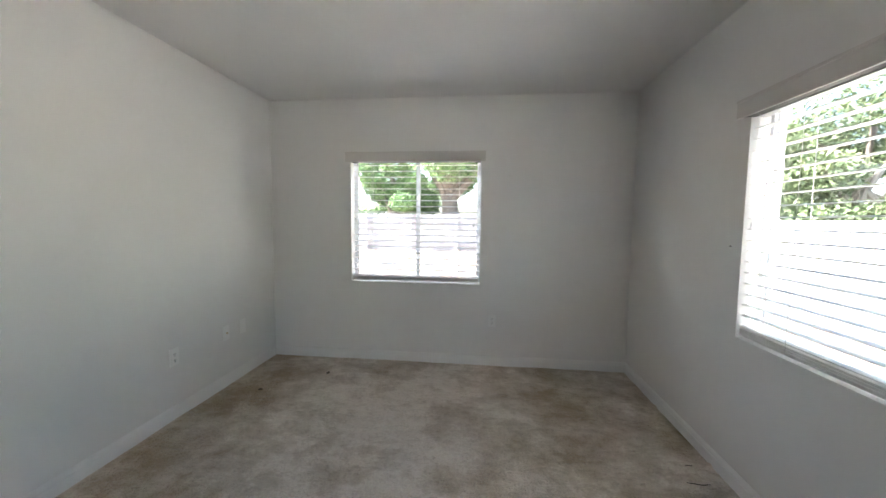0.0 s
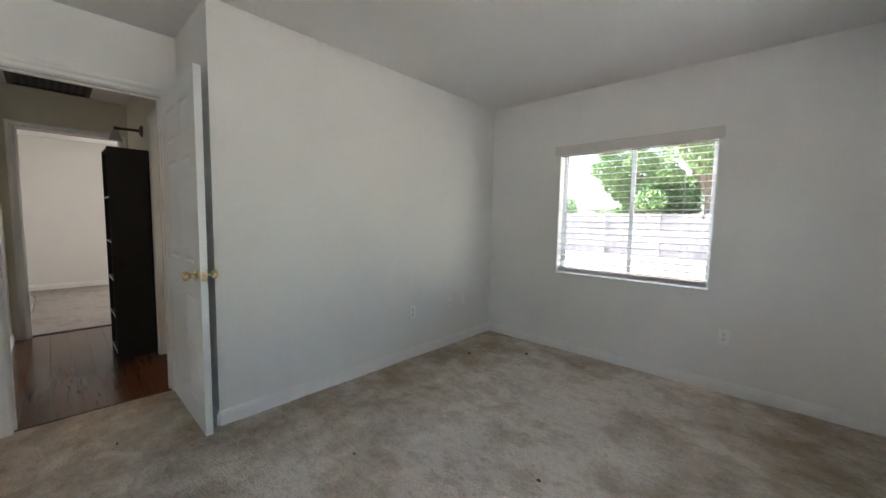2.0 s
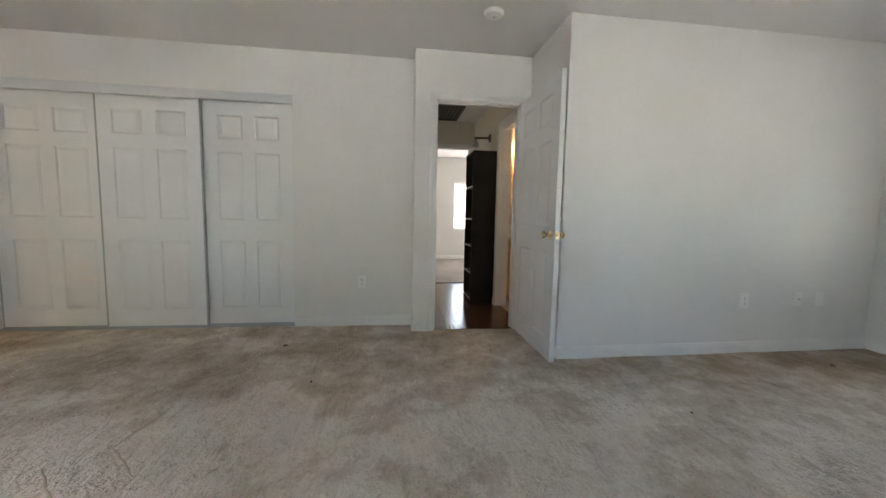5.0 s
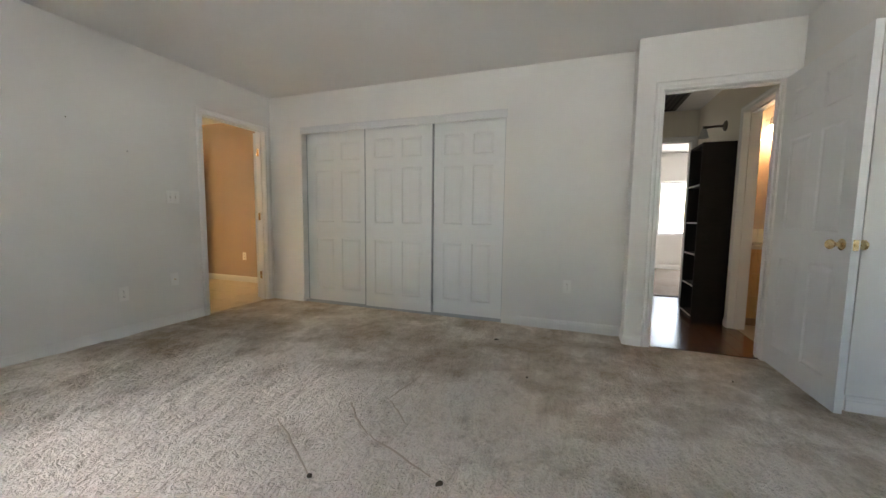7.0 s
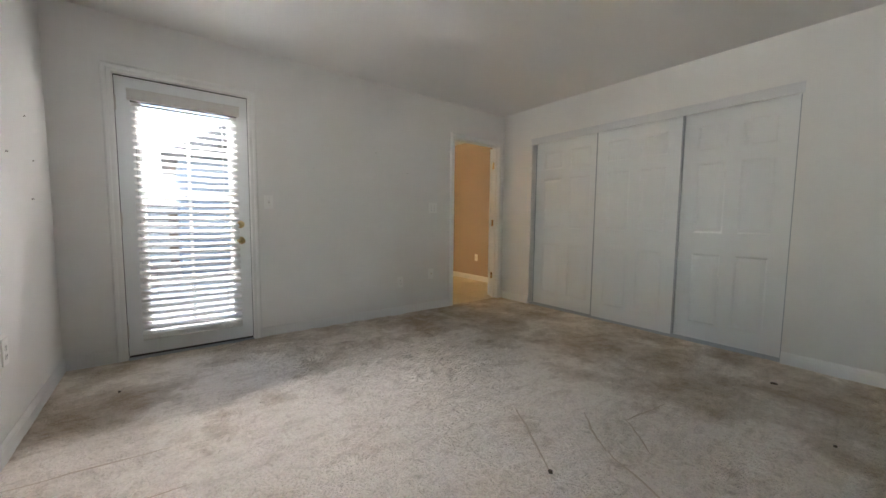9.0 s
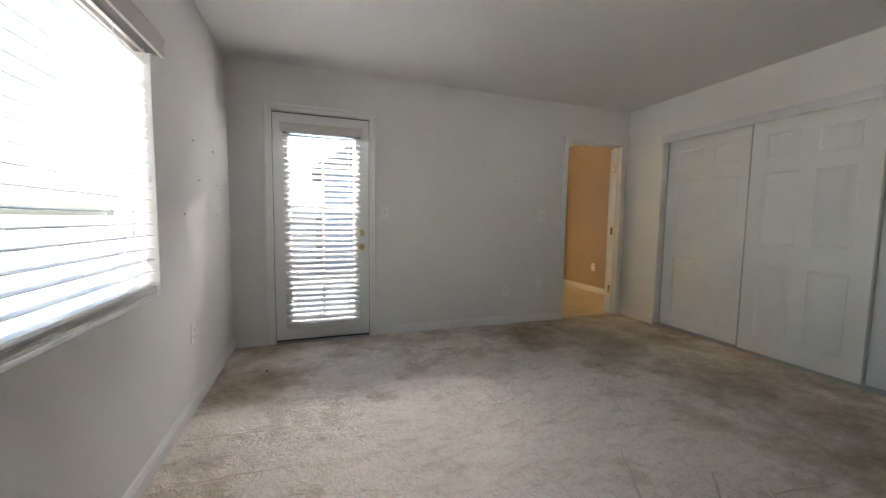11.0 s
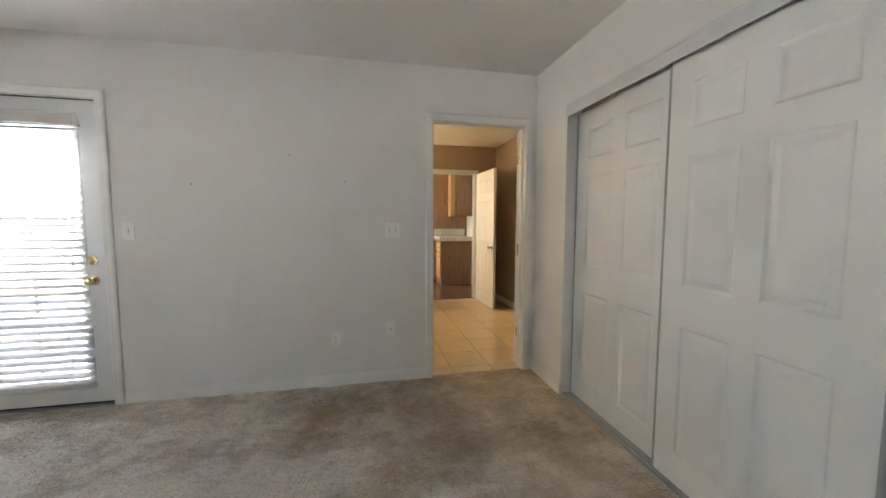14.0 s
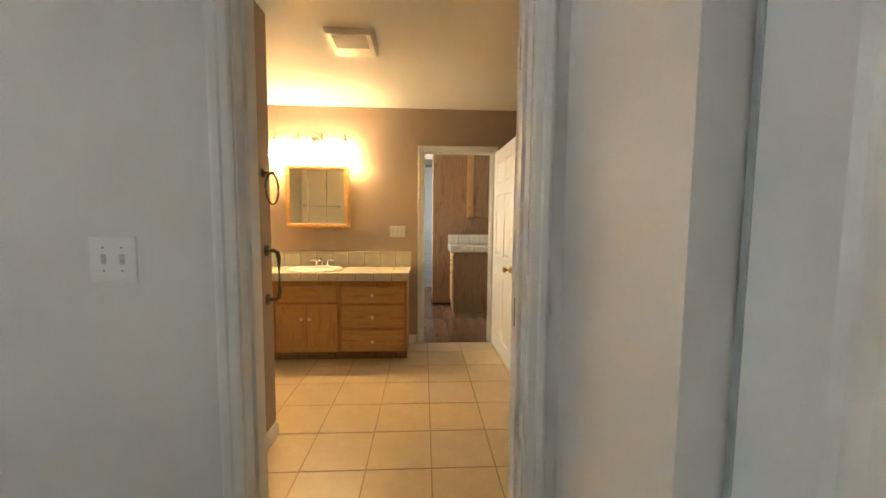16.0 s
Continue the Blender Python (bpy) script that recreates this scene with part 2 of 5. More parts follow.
def carpet_material(name="worn_carpet", light=(0.97, 0.90, 0.815), dark=(0.48, 0.375, 0.255), worn=True):
    """Cut-pile carpet: curly tufts, trodden patches with flaky edges, traffic dirt, old stains and painted-in floor
    light.
    """
    m = material(name, light, 0.95, 0, 0.1)
    v = coords(m)
    shift, swirl = node(m, "ShaderNodeVectorMath"), node(m, "ShaderNodeTexNoise", Scale=1.5, Detail=6.0, Roughness=0.65)
    shift.operation = "MULTIPLY_ADD"
    shift.inputs[1].default_value = (0.9, 0.9, 0.0)
    link(m, v, swirl.inputs["Vector"])
    link(m, swirl.outputs["Color"], shift.inputs[0])
    link(m, v, shift.inputs[2])
    w = shift.outputs[0]                       # about 0.45 m further along x and y, on average
    patch = noisy(m, 2.2, 9, 0.66, v, 0.25)
    flake = noisy(m, 7.5, 8, 0.70, v, 0.3)
    value = math_node(m, "MULTIPLY_ADD", patch, 1.55, -0.35)
    value = math_node(m, "MULTIPLY_ADD", flake, 0.55, value)
    value = math_node(m, "ADD", value, -0.03)
    if worn:
        o = 0.45
        dirt = [position_mask(m, w, "X", -1.05 + o, -1.75 + o, 0.0, 0.20),                 # lane by the closet and the hall door
                position_mask(m, w, "Y", -3.35 + o, -4.05 + o, 0.0, 0.13),                 # foot of the garden wall
                position_mask(m, w, "Y", 0.2 + o, 1.3 + o, 0.0, 0.14),                     # flattened north half
                position_mask(m, w, "X", 0.35 + o, 1.05 + o, 0.0, 0.06),
                near(m, w, -1.25 + o, -3.75 + o, 0.15, 0.65, 0.14, 0.0),                   # old spills
                near(m, w, -1.75 + o, -3.35 + o, 0.10, 0.45, 0.09, 0.0),
                near(m, w, 1.25 + o, -3.40 + o, 0.15, 0.55, 0.10, 0.0),
                near(m, w, 0.75 + o, 2.75 + o, 0.25, 0.85, 0.10, 0.0),
                near(m, w, -1.45 + o, 2.85 + o, 0.10, 0.50, 0.12, 0.0),
                near(m, w, -1.75 + o, -0.75 + o, 0.20, 0.90, 0.06, 0.0)]
        for d in dirt:
            value = math_node(m, "SUBTRACT", value, d)
        # pale scuffed patches, lifted further to paint in light on the floor
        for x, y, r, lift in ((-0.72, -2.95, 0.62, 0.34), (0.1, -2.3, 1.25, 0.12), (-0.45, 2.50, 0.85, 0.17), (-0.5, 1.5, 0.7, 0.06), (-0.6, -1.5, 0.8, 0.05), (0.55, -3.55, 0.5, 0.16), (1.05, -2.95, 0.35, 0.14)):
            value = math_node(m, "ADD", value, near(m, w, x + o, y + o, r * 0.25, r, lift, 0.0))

    def between(f):
        return tuple(f * p + (1 - f) * q for p, q in zip(light, dark))

    c = ramp(m, value, [(0.14, between(-0.02)), (0.28, between(0.16)), (0.42, between(0.46)), (0.54, between(0.66)), (0.64, between(0.95)), (0.80, between(1.0))])
    spots = ramp(m, noisy(m, 4.2, 6, 0.74, v, 0.1), [(0.285, (0.46, 0.40, 0.31)), (0.335, (1, 1, 1))])
    c = mixed(m, 0.75, c, spots, "MULTIPLY")
    # curly tufts and finer fibres, their hollows darkened to paint in shade
    curl = noisy(m, 27, 3, 0.6, v, 1.8)
    lay = coords(m, (6, 17, 1))
    lay.node.inputs["Rotation"].default_value = (0, 0, 0.28)
    combed = noisy(m, 1.0, 5, 0.66, lay, 1.0)
    fibre = noisy(m, 110, 3, 0.7, v)
    c = mixed(m, 0.36, c, ramp(m, curl, [(0.30, (0.56, 0.50, 0.43)), (0.48, (0.92, 0.90, 0.88)), (0.64, (1, 1, 1))]), "MULTIPLY")
    c = mixed(m, 0.34, c, ramp(m, combed, [(0.34, (0.58, 0.53, 0.46)), (0.50, (0.95, 0.93, 0.91)), (0.60, (1, 1, 1))]), "MULTIPLY")
    c = mixed(m, 0.30, c, ramp(m, fibre, [(0.32, (0.55, 0.52, 0.48)), (0.62, (1, 1, 1))]), "MULTIPLY")
    link(m, c, shader(m).inputs["Base Color"])
    height = math_node(m, "MULTIPLY_ADD", fibre, 0.30, math_node(m, "MULTIPLY", curl, 1.5))
    height = math_node(m, "MULTIPLY_ADD", combed, 1.7, height)
    height = math_node(m, "MULTIPLY_ADD", flake, 0.8, height)
    bumped(m, height, 1.0, 0.022)
    shader(m).inputs["Sheen Weight"].default_value = 0.1
    return m


CARPET = carpet_material()
CARPET2 = carpet_material("pale_carpet", (0.42, 0.38, 0.34), (0.28, 0.24, 0.20), False)


def ground_material():
    m = material("bare_yard", (0.5, 0.45, 0.38), 0.95)
    v = coords(m)
    a = ramp(m, noisy(m, 0.35, 6, 0.65, v), [(0.4, (0.44, 0.41, 0.37)), (0.6, (0.34, 0.28, 0.22))])
    b = ramp(m, noisy(m, 6, 5, 0.7, v), [(0.42, (0.55, 0.33, 0.18)), (0.6, (1, 0.98, 0.95))])
    link(m, mixed(m, 0.6, a, b, "MULTIPLY"), shader(m).inputs["Base Color"])
    bumped(m, noisy(m, 20, 4, 0.7, v), 0.5, 0.03)
    return m


GROUND = ground_material()
CONCRETE = paint("patio_concrete", (0.55, 0.53, 0.50), 0.9, 80, 0.2, 0.15)


# ---- shapes ----
def box(bm, x0, x1, y0, y1, z0, z1, bevel=0.0):
    m = Matrix.Translation(((x0 + x1) / 2, (y0 + y1) / 2, (z0 + z1) / 2)) @ Matrix.Diagonal((abs(x1 - x0), abs(y1 - y0), abs(z1 - z0), 1))
    vs = bmesh.ops.create_cube(bm, size=1, matrix=m)["verts"]
    if bevel:
        es = list({e for v in vs for e in v.link_edges})
        bmesh.ops.bevel(bm, geom=es, offset=bevel, segments=2, affect="EDGES", profile=0.5)
    return bm


def rod(bm, a, b, r, r2=None, n=14):
    a, b = Vector(a), Vector(b)
    d = b - a
    m = Matrix.Translation((a + b) / 2) @ d.to_track_quat("Z", "Y").to_matrix().to_4x4()
    bmesh.ops.create_cone(bm, cap_ends=True, segments=n, radius1=r, radius2=r if r2 is None else r2, depth=d.length, matrix=m)
    return bm


def lathe(bm, profile, m=Matrix(), n=20):
    rings = []
    for r, z in profile:
        rings.append([bm.verts.new(m @ Vector((r * math.cos(2 * math.pi * k / n), r * math.sin(2 * math.pi * k / n), z))) for k in range(n)])
    for a, b in zip(rings, rings[1:]):
        for k in range(n):
            bm.faces.new((a[k], a[(k + 1) % n], b[(k + 1) % n], b[k]))
    if profile[0][0] > 1e-4:
        bm.faces.new(rings[0][::-1])
    if profile[-1][0] > 1e-4:
        bm.faces.new(rings[-1])
    return bm


def tube(bm, pts, r, n=10):
    pts = [Vector(p) for p in pts]
    rings = []
    for i, p in enumerate(pts):
        d = (pts[min(i + 1, len(pts) - 1)] - pts[max(i - 1, 0)]).normalized()
        q = d.to_track_quat("Z", "Y")
        rr = r[i] if isinstance(r, (list, tuple)) else r
        rings.append([bm.verts.new(p + q @ Vector((rr * math.cos(2 * math.pi * k / n), rr * math.sin(2 * math.pi * k / n), 0))) for k in range(n)])
    for a, b in zip(rings, rings[1:]):
        for k in range(n):
            bm.faces.new((a[k], a[(k + 1) % n], b[(k + 1) % n], b[k]))
    bm.faces.new(rings[0][::-1])
    bm.faces.new(rings[-1])
    return bm


def to_mesh(name, bm, mat, smooth=False):
    bmesh.ops.recalc_face_normals(bm, faces=bm.faces)
    me = bpy.data.meshes.new(name)
    bm.to_mesh(me)
    bm.free()
    me.materials.append(mat)
    if smooth:
        me.polygons.foreach_set("use_smooth", [True] * len(me.polygons))
        me.set_sharp_from_angle(angle=radians(35))
    return me


def part(name, bm, mat, parent, label="", smooth=False):
    ob = new(name, to_mesh(name, bm, mat, smooth))
    ob.parent = parent
    return tagged(ob, label)


def piece(name, mesh, parent, m=None):
    ob = new(name, mesh)
    ob.parent = parent
    if m is not None:
        ob.matrix_basis = m
    return ob


def thing(name, m, label, category, group=""):
    ob = new(name)
    ob.empty_display_size = 0.1
    ob.matrix_basis = m
    return tagged(ob, label, category, group)


def setting(name, bm, mat, label, smooth=False):
    return tagged(new(name, to_mesh(name, bm, mat, smooth)), label, "", "", "structure")


def rect(bm, *args):
    return box(bmesh.new() if bm is None else bm, *args)


def wall(name, axis, face, back, span, heights, holes, mat, label):
    """A wall along axis ('x' or 'y') from its face to its back, with holes (u0, u1, z0, z1) through it."""
    us = sorted({*span, *(h for o in holes for h in o[:2])})
    zs = sorted({*heights, *(h for o in holes for h in o[2:])})
    bm = bmesh.new()
    place = (lambda u, d, z: (u, d, z)) if axis == "x" else (lambda u, d, z: (d, u, z))
    verts = {}

    def at(i, d, k):
        if (i, d, k) not in verts:
            verts[i, d, k] = bm.verts.new(place(us[i], (face, back)[d], zs[k]))
        return verts[i, d, k]

    def solid(i, k):
        if not (0 <= i < len(us) - 1 and 0 <= k < len(zs) - 1):
            return False
        u, z = (us[i] + us[i + 1]) / 2, (zs[k] + zs[k + 1]) / 2
        return not any(a < u < b and c < z < d for a, b, c, d in holes)

    for i in range(len(us) - 1):
        for k in range(len(zs) - 1):
            if not solid(i, k):
                continue
            for d in (0, 1):
                bm.faces.new([at(i, d, k), at(i + 1, d, k), at(i + 1, d, k + 1), at(i, d, k + 1)])
            for (di, dk), (p, q) in (((-1, 0), ((i, k), (i, k + 1))), ((1, 0), ((i + 1, k), (i + 1, k + 1))),
                                     ((0, -1), ((i, k), (i + 1, k))), ((0, 1), ((i, k + 1), (i + 1, k + 1)))):
                if not solid(i + di, k + dk):
                    bm.faces.new([at(p[0], 0, p[1]), at(q[0], 0, q[1]), at(q[0], 1, q[1]), at(p[0], 1, p[1])])
    return setting(name, bm, mat, label)


def sweep_frame(bm, path, profile, closed=False):
    """Sweeps a profile of (outward offset, rise) along a path in the x-z plane (y is the rise), with mitred corners."""
    pts = [Vector((p[0], p[1])) for p in path]
    n = len(pts)
    rings = []
    for i, p in enumerate(pts):
        def normal(a, b):
            d = (b - a).normalized()
            return Vector((-d.y, d.x))
        if closed:
            n1, n2 = normal(pts[i - 1], p), normal(p, pts[(i + 1) % n])
        else:
            n1 = normal(pts[i - 1], p) if i else normal(p, pts[1])
            n2 = normal(p, pts[i + 1]) if i < n - 1 else n1
        mit = (n1 + n2)
        mit = mit / max(mit.dot(n1), 1e-6)
        rings.append([bm.verts.new((p.x + mit.x * o, h, p.y + mit.y * o)) for o, h in profile])
    pairs = list(zip(rings, rings[1:])) + ([(rings[-1], rings[0])] if closed else [])
    for a, b in pairs:
        for k in range(len(profile)):
            j = (k + 1) % len(profile)
            bm.faces.new((a[k], a[j], b[j], b[k]))
    if not closed:
        bm.faces.new(rings[0])
        bm.faces.new(rings[-1][::-1])
    return bm


CASING = [(0.004, 0), (0.004, 0.011), (0.010, 0.014), (0.030, 0.014), (0.036, 0.018), (0.050, 0.019), (0.058, 0.016), (0.062, 0.012), (0.062, 0)]


def door_trim(name, m, u0, u1, top, depth, label, mat=TRIM, both=True, reach=(True, True), hinges=(), stop=0.03):
    """Jamb lining and casings of an opening; local x runs along the wall, -y is the face side, the wall is depth thick."""
    th = thing(name, m, label, "door frame")
    th["kind"] = "structure"
    bm = bmesh.new()
    box(bm, u0 - 0.016, u0, 0.0, depth, 0, top)
    box(bm, u1, u1 + 0.016, 0.0, depth, 0, top)
    box(bm, u0 - 0.016, u1 + 0.016, 0.0, depth, top, top + 0.016)
    part("jamb", bm, mat, th)
    bm = bmesh.new()
    d0, d1 = depth * 0.36, depth * 0.36 + stop
    box(bm, u0, u0 + 0.011, d0, d1, 0, top - 0.011)
    box(bm, u1 - 0.011, u1, d0, d1, 0, top - 0.011)
    box(bm, u0, u1, d0, d1, top - 0.011, top)
    part("door_stop", bm, mat, th)
    for k, side in enumerate((True, both)):
        if not side:
            continue
        bm = bmesh.new()
        sweep_frame(bm, [(u0, 0), (u0, top), (u1, top), (u1, 0)], CASING)
        flip = Matrix.Scale(-1, 4, (0, 1, 0)) if k == 0 else Matrix.Translation((0, depth, 0))
        bm.transform(flip)
        part("casing", bm, mat, th)
    for u, z, sign, d in hinges:
        hinge(th, u, z, sign, d)
    return th


def hinge(parent, u, z, sign, d):
    bm = bmesh.new()
    box(bm, u, u + sign * 0.003, d, d + 0.034, z - 0.045, z + 0.045, 0.001)
    rod(bm, (u + sign * 0.004, d - 0.004, z - 0.047), (u + sign * 0.004, d - 0.004, z + 0.047), 0.0055, n=10)
    rod(bm, (u + sign * 0.004, d - 0.004, z + 0.047), (u + sign * 0.004, d - 0.004, z + 0.053), 0.0065, 0.003, 10)
    part("hinge", bm, BRASS, parent, "brass butt hinge", True)


def baseboard(name, runs, mat=TRIM, h=0.088):
    """Runs of (x0, y0, x1, y1), with the room on the left of each run's direction."""
    for x0, y0, x1, y1 in runs:
        a, d = Vector((x0, y0, 0)), Vector((x1 - x0, y1 - y0, 0))
        nrm = Vector((-d.y, d.x, 0)).normalized()
        bm = bmesh.new()
        prof = [(0, -0.01), (0.013, -0.01), (0.013, h * 0.66), (0.010, h * 0.70), (0.010, h * 0.80), (0.006, h * 0.93), (0.002, h), (0, h)]
        rings = [[bm.verts.new(p + nrm * o + Vector((0, 0, z))) for o, z in prof] for p in (a, a + d)]
        for k in range(len(prof)):
            j = (k + 1) % len(prof)
            bm.faces.new((rings[0][k], rings[0][j], rings[1][j], rings[1][k]))
        bm.faces.new(rings[0])
        bm.faces.new(rings[1][::-1])
        setting(name, bm, mat, "white moulded baseboard along the wall foot")


def panel_leaf(th, w, h, t, cols, rows, mat, name="slab"):
    """A moulded panel door leaf: x 0..w, y 0..t, z 0..h; the panels are pieces of their own."""
    us = [0.0] + [c for pair in cols for c in pair] + [w]
    zs = [0.0] + [r for pair in rows for r in pair] + [h]
    bm = bmesh.new()
    depth, slope = 0.007, 0.011
    for i in range(len(us) - 1):
        for k in range(len(zs) - 1):
            hole = i % 2 == 1 and k % 2 == 1
            for y, s in ((0.0, 1), (t, -1)):
                o = [bm.verts.new((x, y, z)) for x, z in ((us[i], zs[k]), (us[i + 1], zs[k]), (us[i + 1], zs[k + 1]), (us[i], zs[k + 1]))]
                if not hole:
                    bm.faces.new(o)
                    continue
                q = [bm.verts.new((x, y + s * depth, z)) for x, z in ((us[i] + slope, zs[k] + slope), (us[i + 1] - slope, zs[k] + slope), (us[i + 1] - slope, zs[k + 1] - slope), (us[i] + slope, zs[k + 1] - slope))]
                for a in range(4):
                    bm.faces.new((o[a], o[(a + 1) % 4], q[(a + 1) % 4], q[a]))
    for pts in (((0, 0, 0), (0, t, 0), (0, t, h), (0, 0, h)), ((w, 0, 0), (w, t, 0), (w, t, h), (w, 0, h)),
                ((0, 0, 0), (w, 0, 0), (w, t, 0), (0, t, 0)), ((0, 0, h), (w, 0, h), (w, t, h), (0, t, h))):
        bm.faces.new([bm.verts.new(p) for p in pts])
    bmesh.ops.remove_doubles(bm, verts=bm.verts, dist=0.0002)
    slab = part(name, bm, mat, th)
    made = {}
    for u0, u1 in cols:
        for z0, z1 in rows:
            key = (round(u1 - u0, 3), round(z1 - z0, 3))
            if key not in made:
                bm = bmesh.new()
                a, b = u1 - u0, z1 - z0
                rings = []
                for ins, y in ((slope - 0.001, depth), (slope + 0.007, depth), (slope + 0.030, 0.0025), (slope + 0.030, t - 0.0025), (slope + 0.007, t - depth), (slope - 0.001, t - depth)):
                    rings.append([bm.verts.new(p) for p in ((ins, y, ins), (a - ins, y, ins), (a - ins, y, b - ins), (ins, y, b - ins))])
                for p, q in ((0, 1), (1, 2), (3, 4), (4, 5), (5, 0)):
                    for e in range(4):
                        bm.faces.new((rings[p][e], rings[p][(e + 1) % 4], rings[q][(e + 1) % 4], rings[q][e]))
                bm.faces.new(rings[2])
                bm.faces.new(rings[3])
                made[key] = to_mesh("panel", bm, mat)
            piece("panel", made[key], slab, pose(u0, 0, z0))
    return slab


def knob_set(th, u, t, z, mat=BRASS, label="polished brass door knob"):
    for y, s in ((0.0, -1), (t, 1)):
        bm = bmesh.new()
        m = Matrix.Translation((u, y, z)) @ Vector((0, s, 0)).to_track_quat("Z", "Y").to_matrix().to_4x4()
        lathe(bm, [(0.0, 0.0), (0.031, 0.0), (0.032, 0.004), (0.024, 0.009), (0.012, 0.013), (0.011, 0.030), (0.018, 0.036), (0.027, 0.046), (0.027, 0.056), (0.019, 0.064), (0.0, 0.066)], m, 22)
        part("door_knob", bm, mat, th, label, True)


def plate(m, label, kind, group=""):
    """A wall plate: local x along the wall, y 0 at the wall and -y towards the room, z up, centre at the origin."""
    names = {"outlet": ("wall_outlet", "outlet"), "switch": ("light_switch", "switch"), "double": ("light_switch", "switch"), "triple": ("light_switch", "switch"), "coax": ("cable_outlet", "outlet"), "blank": ("blank_wall_plate", "wall plate"), "decora": ("light_switch", "switch")}
    nm, cat = names[kind]
    th = thing(nm, m, label, cat, group)
    w = {"double": 0.115, "triple": 0.162}.get(kind, 0.072)
    bm = bmesh.new()
    box(bm, -w / 2, w / 2, -0.006, 0.001, -0.059, 0.059, 0.002)
    part("cover_plate", bm, PLASTIC, th)
    if kind == "outlet":
        for dz in (-0.02, 0.02):
            bm = bmesh.new()
            lathe(bm, [(0.0, 0), (0.017, 0), (0.017, 0.003), (0.0, 0.003)], Matrix.Translation((0, -0.005, dz)) @ Matrix.Rotation(radians(90), 4, "X"), 18)
            soc = part("socket", bm, PLASTIC, th)
            bm = bmesh.new()
            for dx, hh in ((-0.006, 0.005), (0.006, 0.004)):
                box(bm, dx - 0.0012, dx + 0.0012, -0.0088, -0.0078, dz + 0.001 - hh, dz + 0.003 + hh)
            box(bm, -0.0025, 0.0025, -0.0088, -0.0078, dz - 0.012, dz - 0.008)
            part("slots", bm, SLOT, soc)
    elif kind in ("switch", "double", "triple"):
        for dx in {"switch": (0.0,), "double": (-0.023, 0.023), "triple": (-0.046, 0.0, 0.046)}[kind]:
            bm = bmesh.new()
            box(bm, dx - 0.006, dx + 0.006, -0.0075, -0.005, -0.013, 0.013, 0.001)
            part("bezel", bm, SHELFEDGE, th)
            bm = bmesh.new()
            box(bm, dx - 0.004, dx + 0.004, -0.018, -0.006, 0.000, 0.009, 0.0015)
            part("toggle", bm, PLASTIC, th)
            for dz in (-0.030, 0.030):
                bm = bmesh.new()
                rod(bm, (dx, -0.0055, dz), (dx, -0.0072, dz), 0.003, n=8)
                part("screw", bm, TRACK, th)
    elif kind == "coax":
        bm = bmesh.new()
        rod(bm, (0, -0.005, 0), (0, -0.016, 0), 0.0055, n=10)
        part("connector", bm, BRASS, th, "threaded cable connector")
    return th


